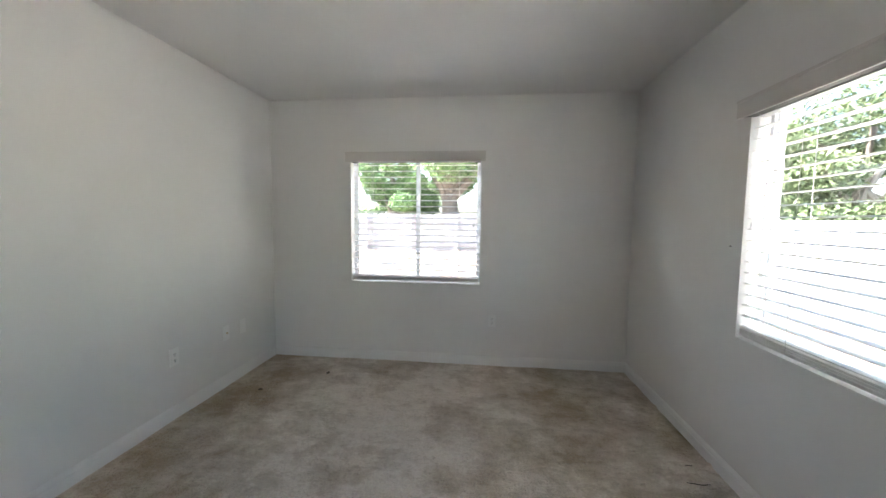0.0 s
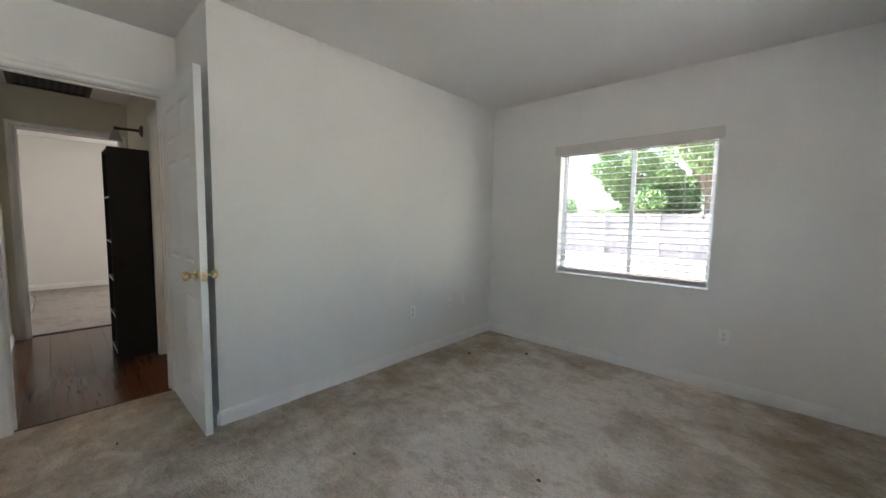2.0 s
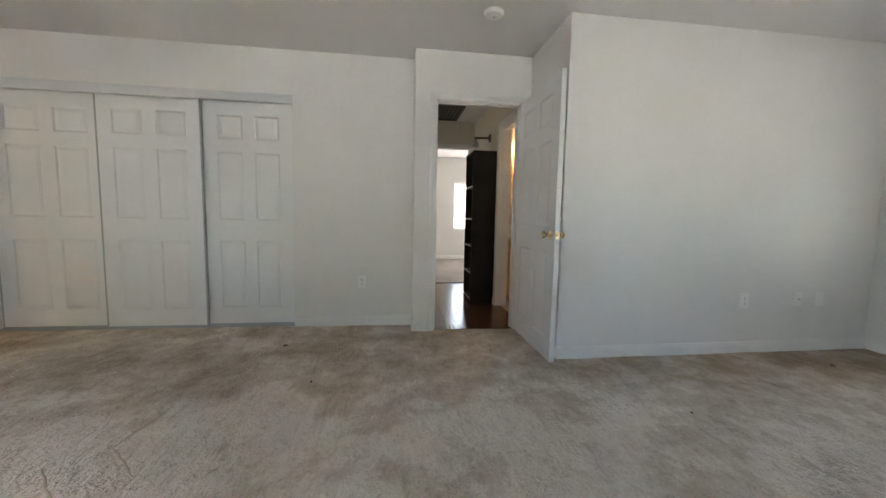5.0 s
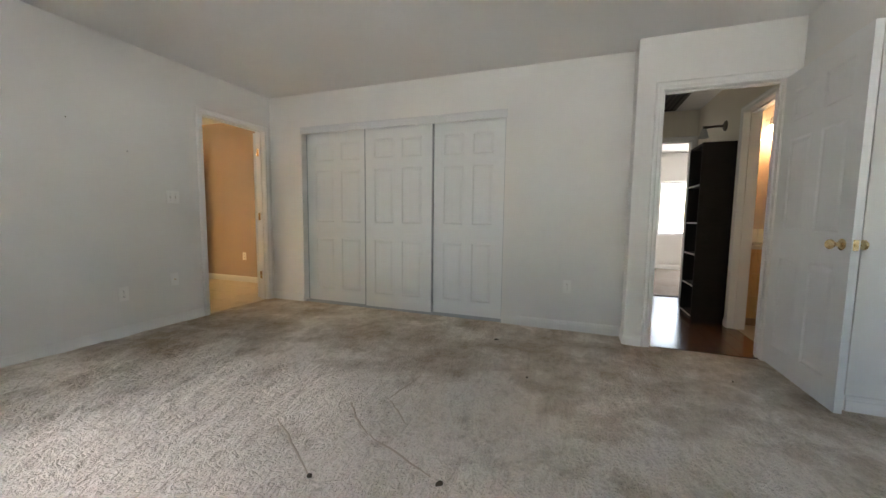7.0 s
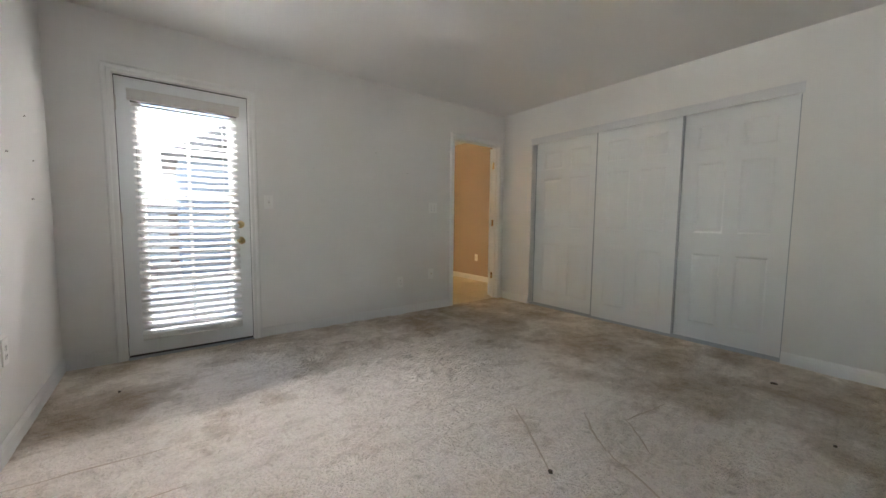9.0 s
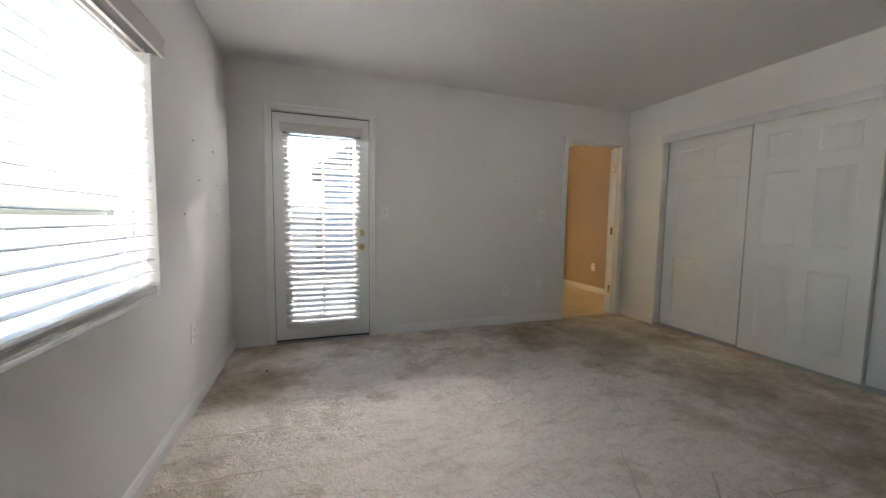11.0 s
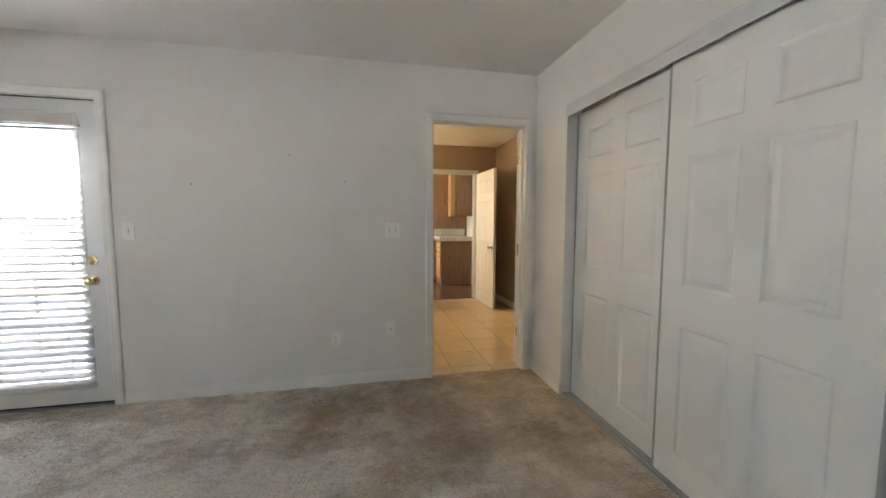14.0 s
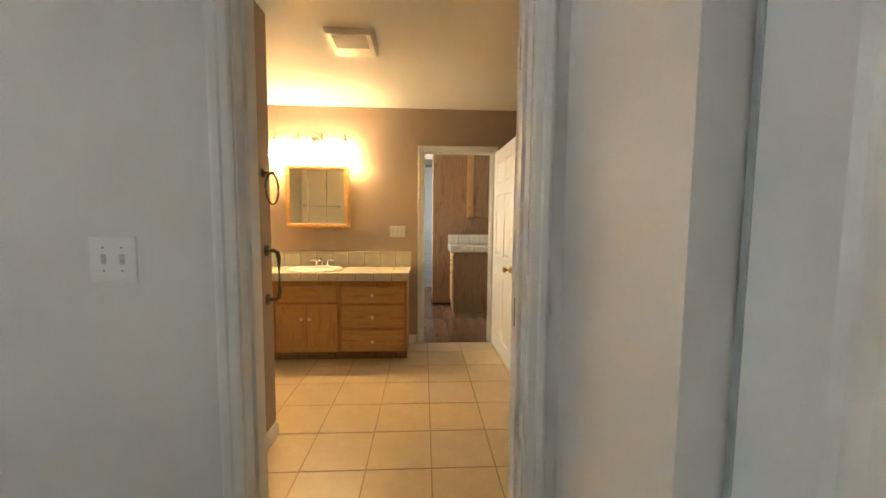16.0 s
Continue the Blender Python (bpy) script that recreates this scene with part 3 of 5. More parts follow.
def blind(m, w, z0, z1, tilt, label, pitch=0.054, cords=2, stack=4, valance=0.0, over=0.04, vh=0.085):
    """A slatted blind: local x 0..w, y is depth away from the room (0: middle of the slats), z up."""
    th = thing("window_blind", m, label, "blind")
    bm = bmesh.new()
    top = z1
    y0 = -0.030 - valance
    box(bm, -over, w + over, y0 - 0.006, y0 + 0.008, top - 0.004, top + vh, 0.003)
    box(bm, -over + 0.002, -over + 0.012, y0 + 0.008, y0 + 0.02 + valance, top, top + vh - 0.004)
    box(bm, w + over - 0.012, w + over - 0.002, y0 + 0.008, y0 + 0.02 + valance, top, top + vh - 0.004)
    box(bm, -over - 0.002, w + over + 0.002, y0 - 0.010, y0 + 0.009, top + vh - 0.016, top + vh, 0.003)
    part("valance", bm, VALANCE, th, "white valance board")
    bm = bmesh.new()
    box(bm, 0.004, w - 0.004, -0.028, 0.028, top + 0.01, top + 0.055, 0.003)
    rail = part("headrail", bm, SLAT, th)
    bm = bmesh.new()
    box(bm, 0.002, w - 0.002, y0 + 0.010, 0.028, top - 0.002, top + 0.0095)
    part("rail_underside", bm, RAILDARK, rail, "dark underside of the headrail")
    bm = bmesh.new()
    n = 6
    half = 0.025
    ringsets = []
    for x in (0.006, w - 0.006):
        row = []
        for i in range(n + 1):
            s = -half + 2 * half * i / n
            row.append((x, s, 0.003 * (1 - (s / half) ** 2)))
        ringsets.append([bm.verts.new(p) for p in row] + [bm.verts.new((p[0], p[1], p[2] - 0.0028)) for p in row[::-1]])
    a, b = ringsets
    for k in range(len(a)):
        j = (k + 1) % len(a)
        bm.faces.new((a[k], a[j], b[j], b[k]))
    bm.faces.new(a)
    bm.faces.new(b[::-1])
    mesh = to_mesh("slat", bm, SLAT, True)
    base = z0 + 0.022
    count = int((top - base - stack * 0.006) / pitch)
    rng = random.Random(int(w * 1000))
    for k in range(count + 1):
        z = base + 0.012 + stack * 0.006 + k * pitch
        if z < top + 0.006:
            piece("slat", mesh, th, pose(0, 0, z, tilt + rng.uniform(-1.2, 1.2), rng.uniform(-0.10, 0.10), 0))
    for k in range(stack):
        piece("slat", mesh, th, pose(0, 0, base + 0.004 + k * 0.006, rng.uniform(-2, 2), 0, 0))
    bm = bmesh.new()
    box(bm, 0.006, w - 0.006, -0.026, 0.026, base - 0.016, base, 0.004)
    part("bottom_rail", bm, SLAT, th)
    for c in range(cords):
        x = w * (0.16 + 0.68 * c / max(cords - 1, 1))
        bm = bmesh.new()
        for y in (-0.027, 0.027):
            box(bm, x - 0.001, x + 0.001, y - 0.0008, y + 0.0008, base, top + 0.01)
        part("ladder_cord", bm, SLAT, th)
    for x, z in ((0.05, z0 + 0.53 * (z1 - z0)), (w - 0.055, z0 + 0.50 * (z1 - z0))):
        bm = bmesh.new()
        rod(bm, (x, -0.034, z), (x, -0.034, top), 0.0012, n=6)
        cord = part("pull_cord", bm, SLAT, th)
        bm = bmesh.new()
        lathe(bm, [(0.002, 0.03), (0.006, 0.022), (0.008, 0.0), (0.0, -0.002)], Matrix.Translation((x, -0.034, z - 0.03)), 10)
        part("tassel", bm, SLAT, cord, "", True)
    return th


def slider_window(name, m, w, z0, z1, label, mull=0.5):
    """A sliding window in a wall opening: local x 0..w, y 0..0.06 in the depth of the wall."""
    th = thing(name, m, label, "window")
    th["kind"] = "structure"
    bm = bmesh.new()
    f = 0.024
    sweep_frame(bm, [(0, z0), (0, z1), (w, z1), (w, z0)], [(0, 0), (-f, 0), (-f, 0.012), (-f + 0.012, 0.012), (-f + 0.012, 0.05), (0, 0.05)], True)
    part("window_frame", bm, VINYL, th)
    mid = w * mull
    for k, (a, b, y) in enumerate(((f - 0.012, mid + 0.02, 0.015), (mid - 0.02, w - f + 0.012, 0.034))):
        bm = bmesh.new()
        s = 0.027
        sweep_frame(bm, [(a, z0 + f - 0.012), (a, z1 - f + 0.012), (b, z1 - f + 0.012), (b, z0 + f - 0.012)], [(0, y), (-s, y), (-s + 0.006, y + 0.014), (0, y + 0.014)], True)
        sash = part("sash", bm, VINYL, th)
        bm = bmesh.new()
        box(bm, a + 0.03, b - 0.03, y + 0.005, y + 0.009, z0 + f + 0.018, z1 - f - 0.018)
        pane = part("pane", bm, GLASS, sash, "clear window glass")
        pane.visible_shadow = False
    bm = bmesh.new()
    box(bm, mid - 0.008, mid + 0.008, 0.004, 0.016, z0 + 0.55 * (z1 - z0), z0 + 0.55 * (z1 - z0) + 0.06, 0.003)
    part("latch", bm, VINYL, th)
    return th


# ---- the house shell ----
N, E, S, H = 3.467, 1.45, -4.235, 2.44          # bedroom faces and ceiling height
WC, WD, WN = -2.80, -2.58, -1.86                # closet wall, hall door wall, north part of the west wall
STEP, RET = -0.28, 0.743                        # the two returns beside the hall door
OUT = 0.16
NW = (-1.075, 0.14, 0.752, 1.935)               # north window
E1, E2 = (0.30, 2.115, 0.76, 1.92), (-2.775, -0.96, 0.76, 1.92)
ED = (0.285, 1.115, 0.0, 2.045)                 # garden door
BD = (-2.700, -1.935, 0.0, 2.032)               # bathroom door
CL = (-3.765, -1.352, 0.0, 2.05)                # closet
HD = (-0.088, 0.645, 0.0, 2.03)                 # hall door
BS = -7.06                                      # bathroom far wall
FD = (-3.125, -2.416, 0.0, 2.010)                 # bathroom far door
HS, HN, HW = -0.20, 0.73, -4.85                 # hall faces
FH = (-0.085, 0.66, 0.0, 2.05)                  # door to the far room
B2 = (-3.455, -2.745, 0.0, 2.03)                # hall bathroom door

wall("wall_north", "x", N, N + OUT, (WN, E + OUT), (-0.1, H), [NW], WALL, "white painted bedroom wall with a window")
wall("wall_east", "y", E, E + OUT, (S - 0.058, N), (-0.1, H), [E1, E2], WALL, "white painted bedroom wall with two windows")
wall("wall_south", "x", S, S - 0.058, (WC, E), (-0.1, H), [(ED[0] - 0.016, ED[1] + 0.016, -0.1, ED[3] + 0.016), (BD[0] - 0.016, BD[1] + 0.016, -0.1, BD[3] + 0.016)], WALL, "white painted bedroom wall with two doors")
wall("wall_south_outer", "x", S - 0.06, S - 0.16, (-0.25, E + OUT), (-0.1, H), [(ED[0] - 0.016, ED[1] + 0.016, -0.1, ED[3] + 0.016)], STUCCO, "outer stucco layer of the garden wall")
wall("wall_closet", "y", WC, WC - 0.11, (S, STEP), (-0.1, H), [(CL[0], CL[1], -0.1, CL[3])], WALL, "white painted wall with a wide closet opening")
wall("wall_hall_door", "y", WD, WD - 0.116, (STEP, RET + 0.12), (-0.1, H), [(HD[0] - 0.016, HD[1] + 0.016, -0.1, HD[3] + 0.016)], WALL, "white painted wall around the hall door")
wall("wall_step", "x", STEP, STEP + 0.08, (WC - 0.11, WD - 0.116), (-0.1, H), [], WALL, "short white wall return beside the hall door")
wall("wall_return", "x", RET, RET + 0.107, (WD, WN - 0.12), (-0.1, H), [], WALL, "white wall return behind the open door")
wall("wall_west", "y", WN, WN - 0.12, (RET, N + OUT), (-0.1, H), [], WALL, "white painted bedroom wall")
bm = bmesh.new()
box(bm, -8.5, E + OUT, S - 0.16, N + OUT, H, H + 0.12)
box(bm, -8.5, -0.25, BS - 0.12, S - 0.16, H, H + 0.12)
box(bm, -6.0, -0.25, -11.0, BS - 0.12, H, H + 0.12)
setting("ceiling", bm, CEIL, "white textured ceiling")

# closet box behind the sliding doors
bm = bmesh.new()
box(bm, WC - 0.80, WC - 0.72, S, STEP, -0.1, H)
setting("wall_closet_back", bm, WALL, "white back wall inside the closet")

# bathroom
wall("bath_wall_north", "x", S - 0.12, S - 0.06, (-3.60, -0.25), (-0.1, H), [(BD[0] - 0.016, BD[1] + 0.016, -0.1, BD[3] + 0.016)], TAN, "tan painted bathroom wall")
wall("bath_wall_west", "y", -3.48, -3.60, (BS, S - 0.12), (-0.1, H), [], TAN, "tan painted bathroom wall")
wall("bath_wall_south", "x", BS, BS - 0.06, (-3.60, -0.25), (-0.1, H), [(FD[0] - 0.016, FD[1] + 0.016, -0.1, FD[3] + 0.016)], TAN, "tan painted bathroom wall with a door")
wall("bath_wall_partition", "y", -1.53, -1.42, (-5.42, S - 0.12), (-0.1, H), [], TAN, "tan painted bathroom partition end")
wall("bath_wall_east", "y", -0.35, -0.25, (BS, S - 0.12), (-0.1, H), [], TAN, "tan painted bathroom wall")

# panels out of direct view, added so the mirror reflects a pale wall
bm = bmesh.new()
box(bm, -1.41, -0.36, S - 0.14, S - 0.122, 0.0, 2.2, 0.004)
box(bm, -0.372, -0.352, -5.7, S - 0.142, 0.0, 2.2, 0.004)
setting("pale_nook_panels", bm, CREAM, "cream panels added in the nook to brighten the mirror")

# room beyond the bathroom
wall("utility_wall_north", "x", BS - 0.062, BS - 0.12, (-3.6, -0.25), (-0.1, H), [(FD[0] - 0.016, FD[1] + 0.016, -0.1, FD[3] + 0.016)], CREAM, "cream painted wall with a door")
wall("utility_wall_south", "x", -10.8, -10.9, (-3.6, -0.25), (-0.1, H), [], CREAM, "cream painted wall")
wall("utility_wall_west", "y", -3.5, -3.6, (-10.9, BS - 0.062), (-0.1, H), [], CREAM, "cream painted wall")
wall("utility_wall_east", "y", -1.55, -1.45, (-10.8, BS - 0.12), (-0.1, H), [(-9.8, -8.2, 0.9, 2.1)], CREAM, "cream painted wall with an added window opening")

# hall, hall bathroom and far room
wall("hall_wall_south", "x", HS, HS - 0.079, (HW, WD - 0.116), (-0.1, H), [], CREAM, "cream painted hall wall")
wall("hall_wall_north", "x", HN, HN + 0.12, (HW, WD - 0.116), (-0.1, H), [(B2[0] - 0.016, B2[1] + 0.016, -0.1, B2[3] + 0.016)], CREAM, "cream painted hall wall with a bathroom door")
wall("hall_wall_west", "y", HW, HW - 0.115, (-2.6, 4.0), (-0.1, H), [(FH[0] - 0.016, FH[1] + 0.016, -0.1, FH[3] + 0.016)], CREAM, "cream painted wall with the far room's doorway")
wall("hall_bath_wall_west", "y", -4.15, -4.25, (HN + 0.12, 3.2), (-0.1, H), [], TAN, "tan painted wall of the hall bathroom")
wall("hall_bath_wall_north", "x", 3.2, 3.3, (-4.25, WN - 0.12), (-0.1, H), [], TAN, "tan painted wall of the hall bathroom")
wall("far_wall_west", "y", -8.15, -8.3, (-2.6, 4.0), (-0.1, H), [(0.96, 2.4, 0.72, 1.85)], WALL, "white painted far room wall with a bright window")
wall("far_wall_south", "x", -0.75, -0.85, (-8.15, HW - 0.115), (-0.1, H), [], WALL, "white painted far room wall")
wall("far_wall_north", "x", 3.9, 4.0, (-8.15, HW - 0.115), (-0.1, H), [], WALL, "white painted far room wall")

# trim
door_trim("door_frame_hall", pose(WD, 0, 0, 0, 0, 90), HD[0], HD[1], HD[3], 0.116, "white moulded door casing of the hall door")
door_trim("door_frame_bath", pose(0, S, 0, 0, 0, 180), -BD[1], -BD[0], BD[3], 0.12, "white moulded door casing with brass hinges",
          hinges=[(-BD[0], 0.30, -1, 0.082), (-BD[0], 1.02, -1, 0.082), (-BD[0], 1.79, -1, 0.082)])
door_trim("door_frame_garden", pose(0, S, 0, 0, 0, 180), -ED[1], -ED[0], ED[3], 0.155, "white moulded casing of the garden door", stop=0.02)
door_trim("door_frame_utility", pose(0, BS, 0, 0, 0, 180), -FD[1], -FD[0], FD[3], 0.12, "white casing of the bathroom's far door")
door_trim("door_frame_far_room", pose(HW, 0, 0, 0, 0, 90), FH[0], FH[1], FH[3], 0.115, "white casing of the far room's doorway")
door_trim("door_frame_hall_bath", pose(0, HN, 0), B2[0], B2[1], B2[3], 0.12, "white casing of the hall bathroom door")
baseboard("baseboard", [(E, N, WN, N), (E, S, E, N), (WN, N, WN, RET),
                        (BD[1] + 0.066, S, ED[0] - 0.066, S), (ED[1] + 0.066, S, E, S), (WC, S, BD[0] - 0.066, S),
                        (WC, CL[0], WC, S), (WC, STEP, WC, CL[1]), (WD, HD[0] - 0.066, WD, STEP), (WD, STEP, WC, STEP), (WN, RET, WD, RET)])
baseboard("baseboard_bath", [(-3.48, S - 0.12, -3.48, BS), (FD[1] + 0.066, BS, -2.265, BS), (-1.53, -5.42, -1.53, S - 0.12), (-3.48, BS, FD[0] - 0.066, BS)])
baseboard("baseboard_hall", [(HW, HS, WD - 0.116, HS), (B2[0] - 0.066, HN, HW, HN)])
baseboard("baseboard_far_room", [(-8.15, 3.9, -8.15, -0.75), (-8.15, -0.75, HW - 0.115, -0.75)])

# floors
bm = bmesh.new()
box(bm, -8.5, E + OUT, S - 0.16, 4.1, -0.25, -0.04)
box(bm, -8.5, -0.25, -11.0, S - 0.16, -0.25, -0.04)
setting("foundation", bm, CONCRETE, "concrete slab under the house")


def carpet_sheet(name, x0, x1, y0, y1, keep, mat, label, ridges=(), step=0.04, ripples=()):
    nx, ny = int((x1 - x0) / step), int((y1 - y0) / step)
    xs, ys = np.linspace(x0, x1, nx + 1), np.linspace(y0, y1, ny + 1)
    gx, gy = np.meshgrid(xs, ys)
    gz = np.array([0.005 * noise.noise((x * 1.7, y * 1.7, 3.1)) + 0.004 * noise.noise((x * 6, y * 6, 7.7)) for y in ys for x in xs]).reshape(gx.shape) - 0.002
    for px, py, r, high in ripples:
        rub = np.array([noise.noise((x * 4.5 + 2.2 * y, y * 9.0 - 2.0 * x, 1.9)) for y in ys for x in xs]).reshape(gx.shape)
        gz += high * (1 - np.abs(rub) * 2) * np.exp(-((gx - px) ** 2 + (gy - py) ** 2) / r ** 2)
    for ax, ay, bx, by, high, wide in ridges:
        dx, dy = bx - ax, by - ay
        f = np.clip(((gx - ax) * dx + (gy - ay) * dy) / (dx * dx + dy * dy), 0, 1)
        d = np.hypot(gx - ax - f * dx, gy - ay - f * dy)
        gz += high * np.exp(-(d / wide) ** 2)
    verts, faces = np.stack([gx, gy, gz], axis=-1).reshape(-1, 3).tolist(), []
    for j in range(ny):
        for i in range(nx):
            if keep((xs[i] + xs[i + 1]) / 2, (ys[j] + ys[j + 1]) / 2):
                a = j * (nx + 1) + i
                faces.append((a, a + 1, a + nx + 2, a + nx + 1))
    me = bpy.data.meshes.new(name)
    me.from_pydata(verts, [], faces)
    me.polygons.foreach_set("use_smooth", [True] * len(me.polygons))
    me.materials.append(mat)
    return tagged(new(name, me), label, "", "", "structure")


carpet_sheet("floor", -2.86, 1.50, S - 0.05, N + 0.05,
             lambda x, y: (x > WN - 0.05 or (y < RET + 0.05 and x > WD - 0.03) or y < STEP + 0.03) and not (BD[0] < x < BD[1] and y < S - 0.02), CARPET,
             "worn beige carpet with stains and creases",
             [(1.42, -2.80, 0.83, -2.76, 0.010, 0.016), (1.42, -2.82, 0.83, -2.78, -0.012, 0.012), (1.42, -2.45, 0.82, -2.44, 0.010, 0.016), (1.42, -2.47, 0.82, -2.46, -0.012, 0.012),
              (-0.66, -2.08, -0.38, -1.65, -0.010, 0.018), (-0.93, -1.83, -0.71, -1.58, -0.009, 0.018), (-0.71, -1.58, -0.55, -1.20, -0.010, 0.018), (-1.05, -1.66, -1.40, -1.60, -0.009, 0.018),
              (-1.05, -1.66, -0.85, -1.45, -0.008, 0.016), (1.20, 2.85, 1.44, 2.86, 0.012, 0.016), (1.22, 2.20, 1.44, 2.21, 0.012, 0.016), (1.18, 2.07, 1.40, 2.06, 0.012, 0.016),
              (1.22, -3.19, 1.38, -3.20, -0.010, 0.016), (1.18, -3.54, 1.36, -3.55, -0.010, 0.016), (0.3, -4.12, 1.2, -4.10, 0.010, 0.03), (-0.25, -3.50, -0.10, -3.47, -0.010, 0.02)], 0.016,
             [(-0.3, -3.5, 1.0, 0.018), (-0.9, -3.0, 0.9, 0.012), (0.3, -2.6, 1.0, 0.008), (-0.4, 2.0, 1.1, 0.008)])
carpet_sheet("floor_far_room", -8.15, HW - 0.06, -0.8, 3.95, lambda x, y: True, CARPET2, "pale worn carpet in the far room", (), 0.2)


def tiles(name, x0, x1, y0, y1, px, py, sx, sy, gap, mat, label, piece_name, top=0.0, thick=0.02, stagger=0.0, joint=None, bevel=0.0018):
    bm = bmesh.new()
    box(bm, x0, x1, y0, y1, top - 0.05, top - 0.0025)
    base = setting(name, bm, joint or GROUT, label)
    made = {}
    j = math.floor((y0 - sy) / py)
    while sy + j * py < y1:
        b0, b1 = max(y0, sy + j * py), min(y1, sy + (j + 1) * py)
        shift = (stagger * j) % px
        i = math.floor((x0 - sx - shift) / px)
        while sx + shift + i * px < x1:
            a0, a1 = max(x0, sx + shift + i * px), min(x1, sx + shift + (i + 1) * px)
            if a1 - a0 > 0.02 and b1 - b0 > 0.02:
                key = (round(a1 - a0, 3), round(b1 - b0, 3))
                if key not in made:
                    q = bmesh.new()
                    w, d = key[0] - gap, key[1] - gap
                    lo = [q.verts.new((gap / 2 + u * w, gap / 2 + v * d, -0.004)) for u, v in ((0, 0), (1, 0), (1, 1), (0, 1))]
                    hi = [q.verts.new((gap / 2 + bevel + u * (w - 2 * bevel), gap / 2 + bevel + v * (d - 2 * bevel), 0)) for u, v in ((0, 0), (1, 0), (1, 1), (0, 1))]
                    for e in range(4):
                        q.faces.new((lo[e], lo[(e + 1) % 4], hi[(e + 1) % 4], hi[e]))
                    q.faces.new(hi)
                    made[key] = to_mesh(piece_name, q, mat)
                piece(piece_name, made[key], base, pose(a0, b0, top))
            i += 1
        j += 1
    return base


# ---- windows, blinds and doors of the bedroom ----
slider_window("window_1", pose(NW[0], N + 0.09, 0), NW[1] - NW[0], NW[2], NW[3], "sliding window with a pale grey frame", 0.51)
slider_window("window_2", pose(E + 0.09, E1[1], 0, 0, 0, -90), E1[1] - E1[0], E1[2], E1[3], "wide sliding window with a pale grey frame", 0.5)
slider_window("window_3", pose(E + 0.09, E2[1], 0, 0, 0, -90), E2[1] - E2[0], E2[2], E2[3], "wide sliding window with a pale grey frame", 0.5)
blind(pose(NW[0] + 0.006, N + 0.034, 0), NW[1] - NW[0] - 0.012, NW[2] + 0.006, 1.868, 4, "white slatted blind with open slats and a valance", valance=0.045)
blind(pose(E + 0.034, E1[1] - 0.006, 0, 0, 0, -90), E1[1] - E1[0] - 0.012, E1[2] + 0.006, 1.853, 2, "wide white slatted blind with open slats", cords=3, valance=0.045)
blind(pose(E + 0.034, E2[1] - 0.006, 0, 0, 0, -90), E2[1] - E2[0] - 0.012, E2[2] + 0.006, 1.853, 2, "wide white slatted blind with half-open slats", cords=3, valance=0.045)
SIX_ROWS = [(0.15, 0.775), (0.965, 1.575), (1.69, 1.90)]


def six_panel(name, m, w, h, t, label, category="door", mat=DOORPAINT, edge=0.115):
    th = thing(name, m, label, category)
    mid = 0.10
    cw = (w - 2 * edge - mid) / 2
    panel_leaf(th, w, h, t, [(edge, edge + cw), (edge + cw + mid, w - edge)], [(a * h / 2.02, b * h / 2.02) for a, b in SIX_ROWS], mat)
    return th


# hall door, standing open against the wall return
hall_door = six_panel("door_hall", pose(-2.565, 0.650, 0.012), 0.80, 2.02, 0.035, "white six-panel door standing open, with brass knobs")
hall_door["kind"] = "structure"
knob_set(hall_door, 0.73, 0.035, 0.905)
bm = bmesh.new()
box(bm, 0.800, 0.802, 0.006, 0.029, 0.877, 0.933)
box(bm, 0.802, 0.810, 0.011, 0.024, 0.897, 0.913, 0.002)
part("latch_plate", bm, BRASS, hall_door, "brass latch plate", True)

# sliding closet doors
for k, (y0, w, d) in enumerate(((-3.757, 0.868, 0.078), (-2.930, 0.818, 0.040), (-2.125, 0.765, 0.078))):
    leaf = six_panel("closet_door", pose(WC - d, y0, 0.016, 0, 0, 90), w, 1.985, 0.028, "white six-panel sliding closet door", "closet door", edge=0.122)
    leaf["group"] = "closet doors"
    bm = bmesh.new()
    for u in (0.0, w):
        box(bm, max(u - 0.010, -0.002), min(u + 0.010, w + 0.002), -0.004, 0.031, 0, 1.985, 0.002)
    part("edge_channel", bm, TRACK, leaf, "thin aluminium edge channel")
th = thing("closet_track", pose(WC, 0, 0), "painted header track and floor track of the closet", "door track")
bm = bmesh.new()
box(bm, 0.000, 0.006, CL[0] - 0.012, CL[1] + 0.012, 1.985, 2.060, 0.002)
box(bm, -0.002, 0.010, CL[0] - 0.012, CL[1] + 0.012, 2.048, 2.066, 0.003)
part("header", bm, HEADER, th, "grey-white metal header strip")
bm = bmesh.new()
box(bm, -0.108, -0.012, CL[0], CL[1], -0.002, 0.006)
for x in (-0.104, -0.070, -0.034):
    box(bm, x - 0.002, x + 0.002, CL[0], CL[1], 0.006, 0.014)
part("floor_track", bm, TRACK, th, "grey aluminium floor track")
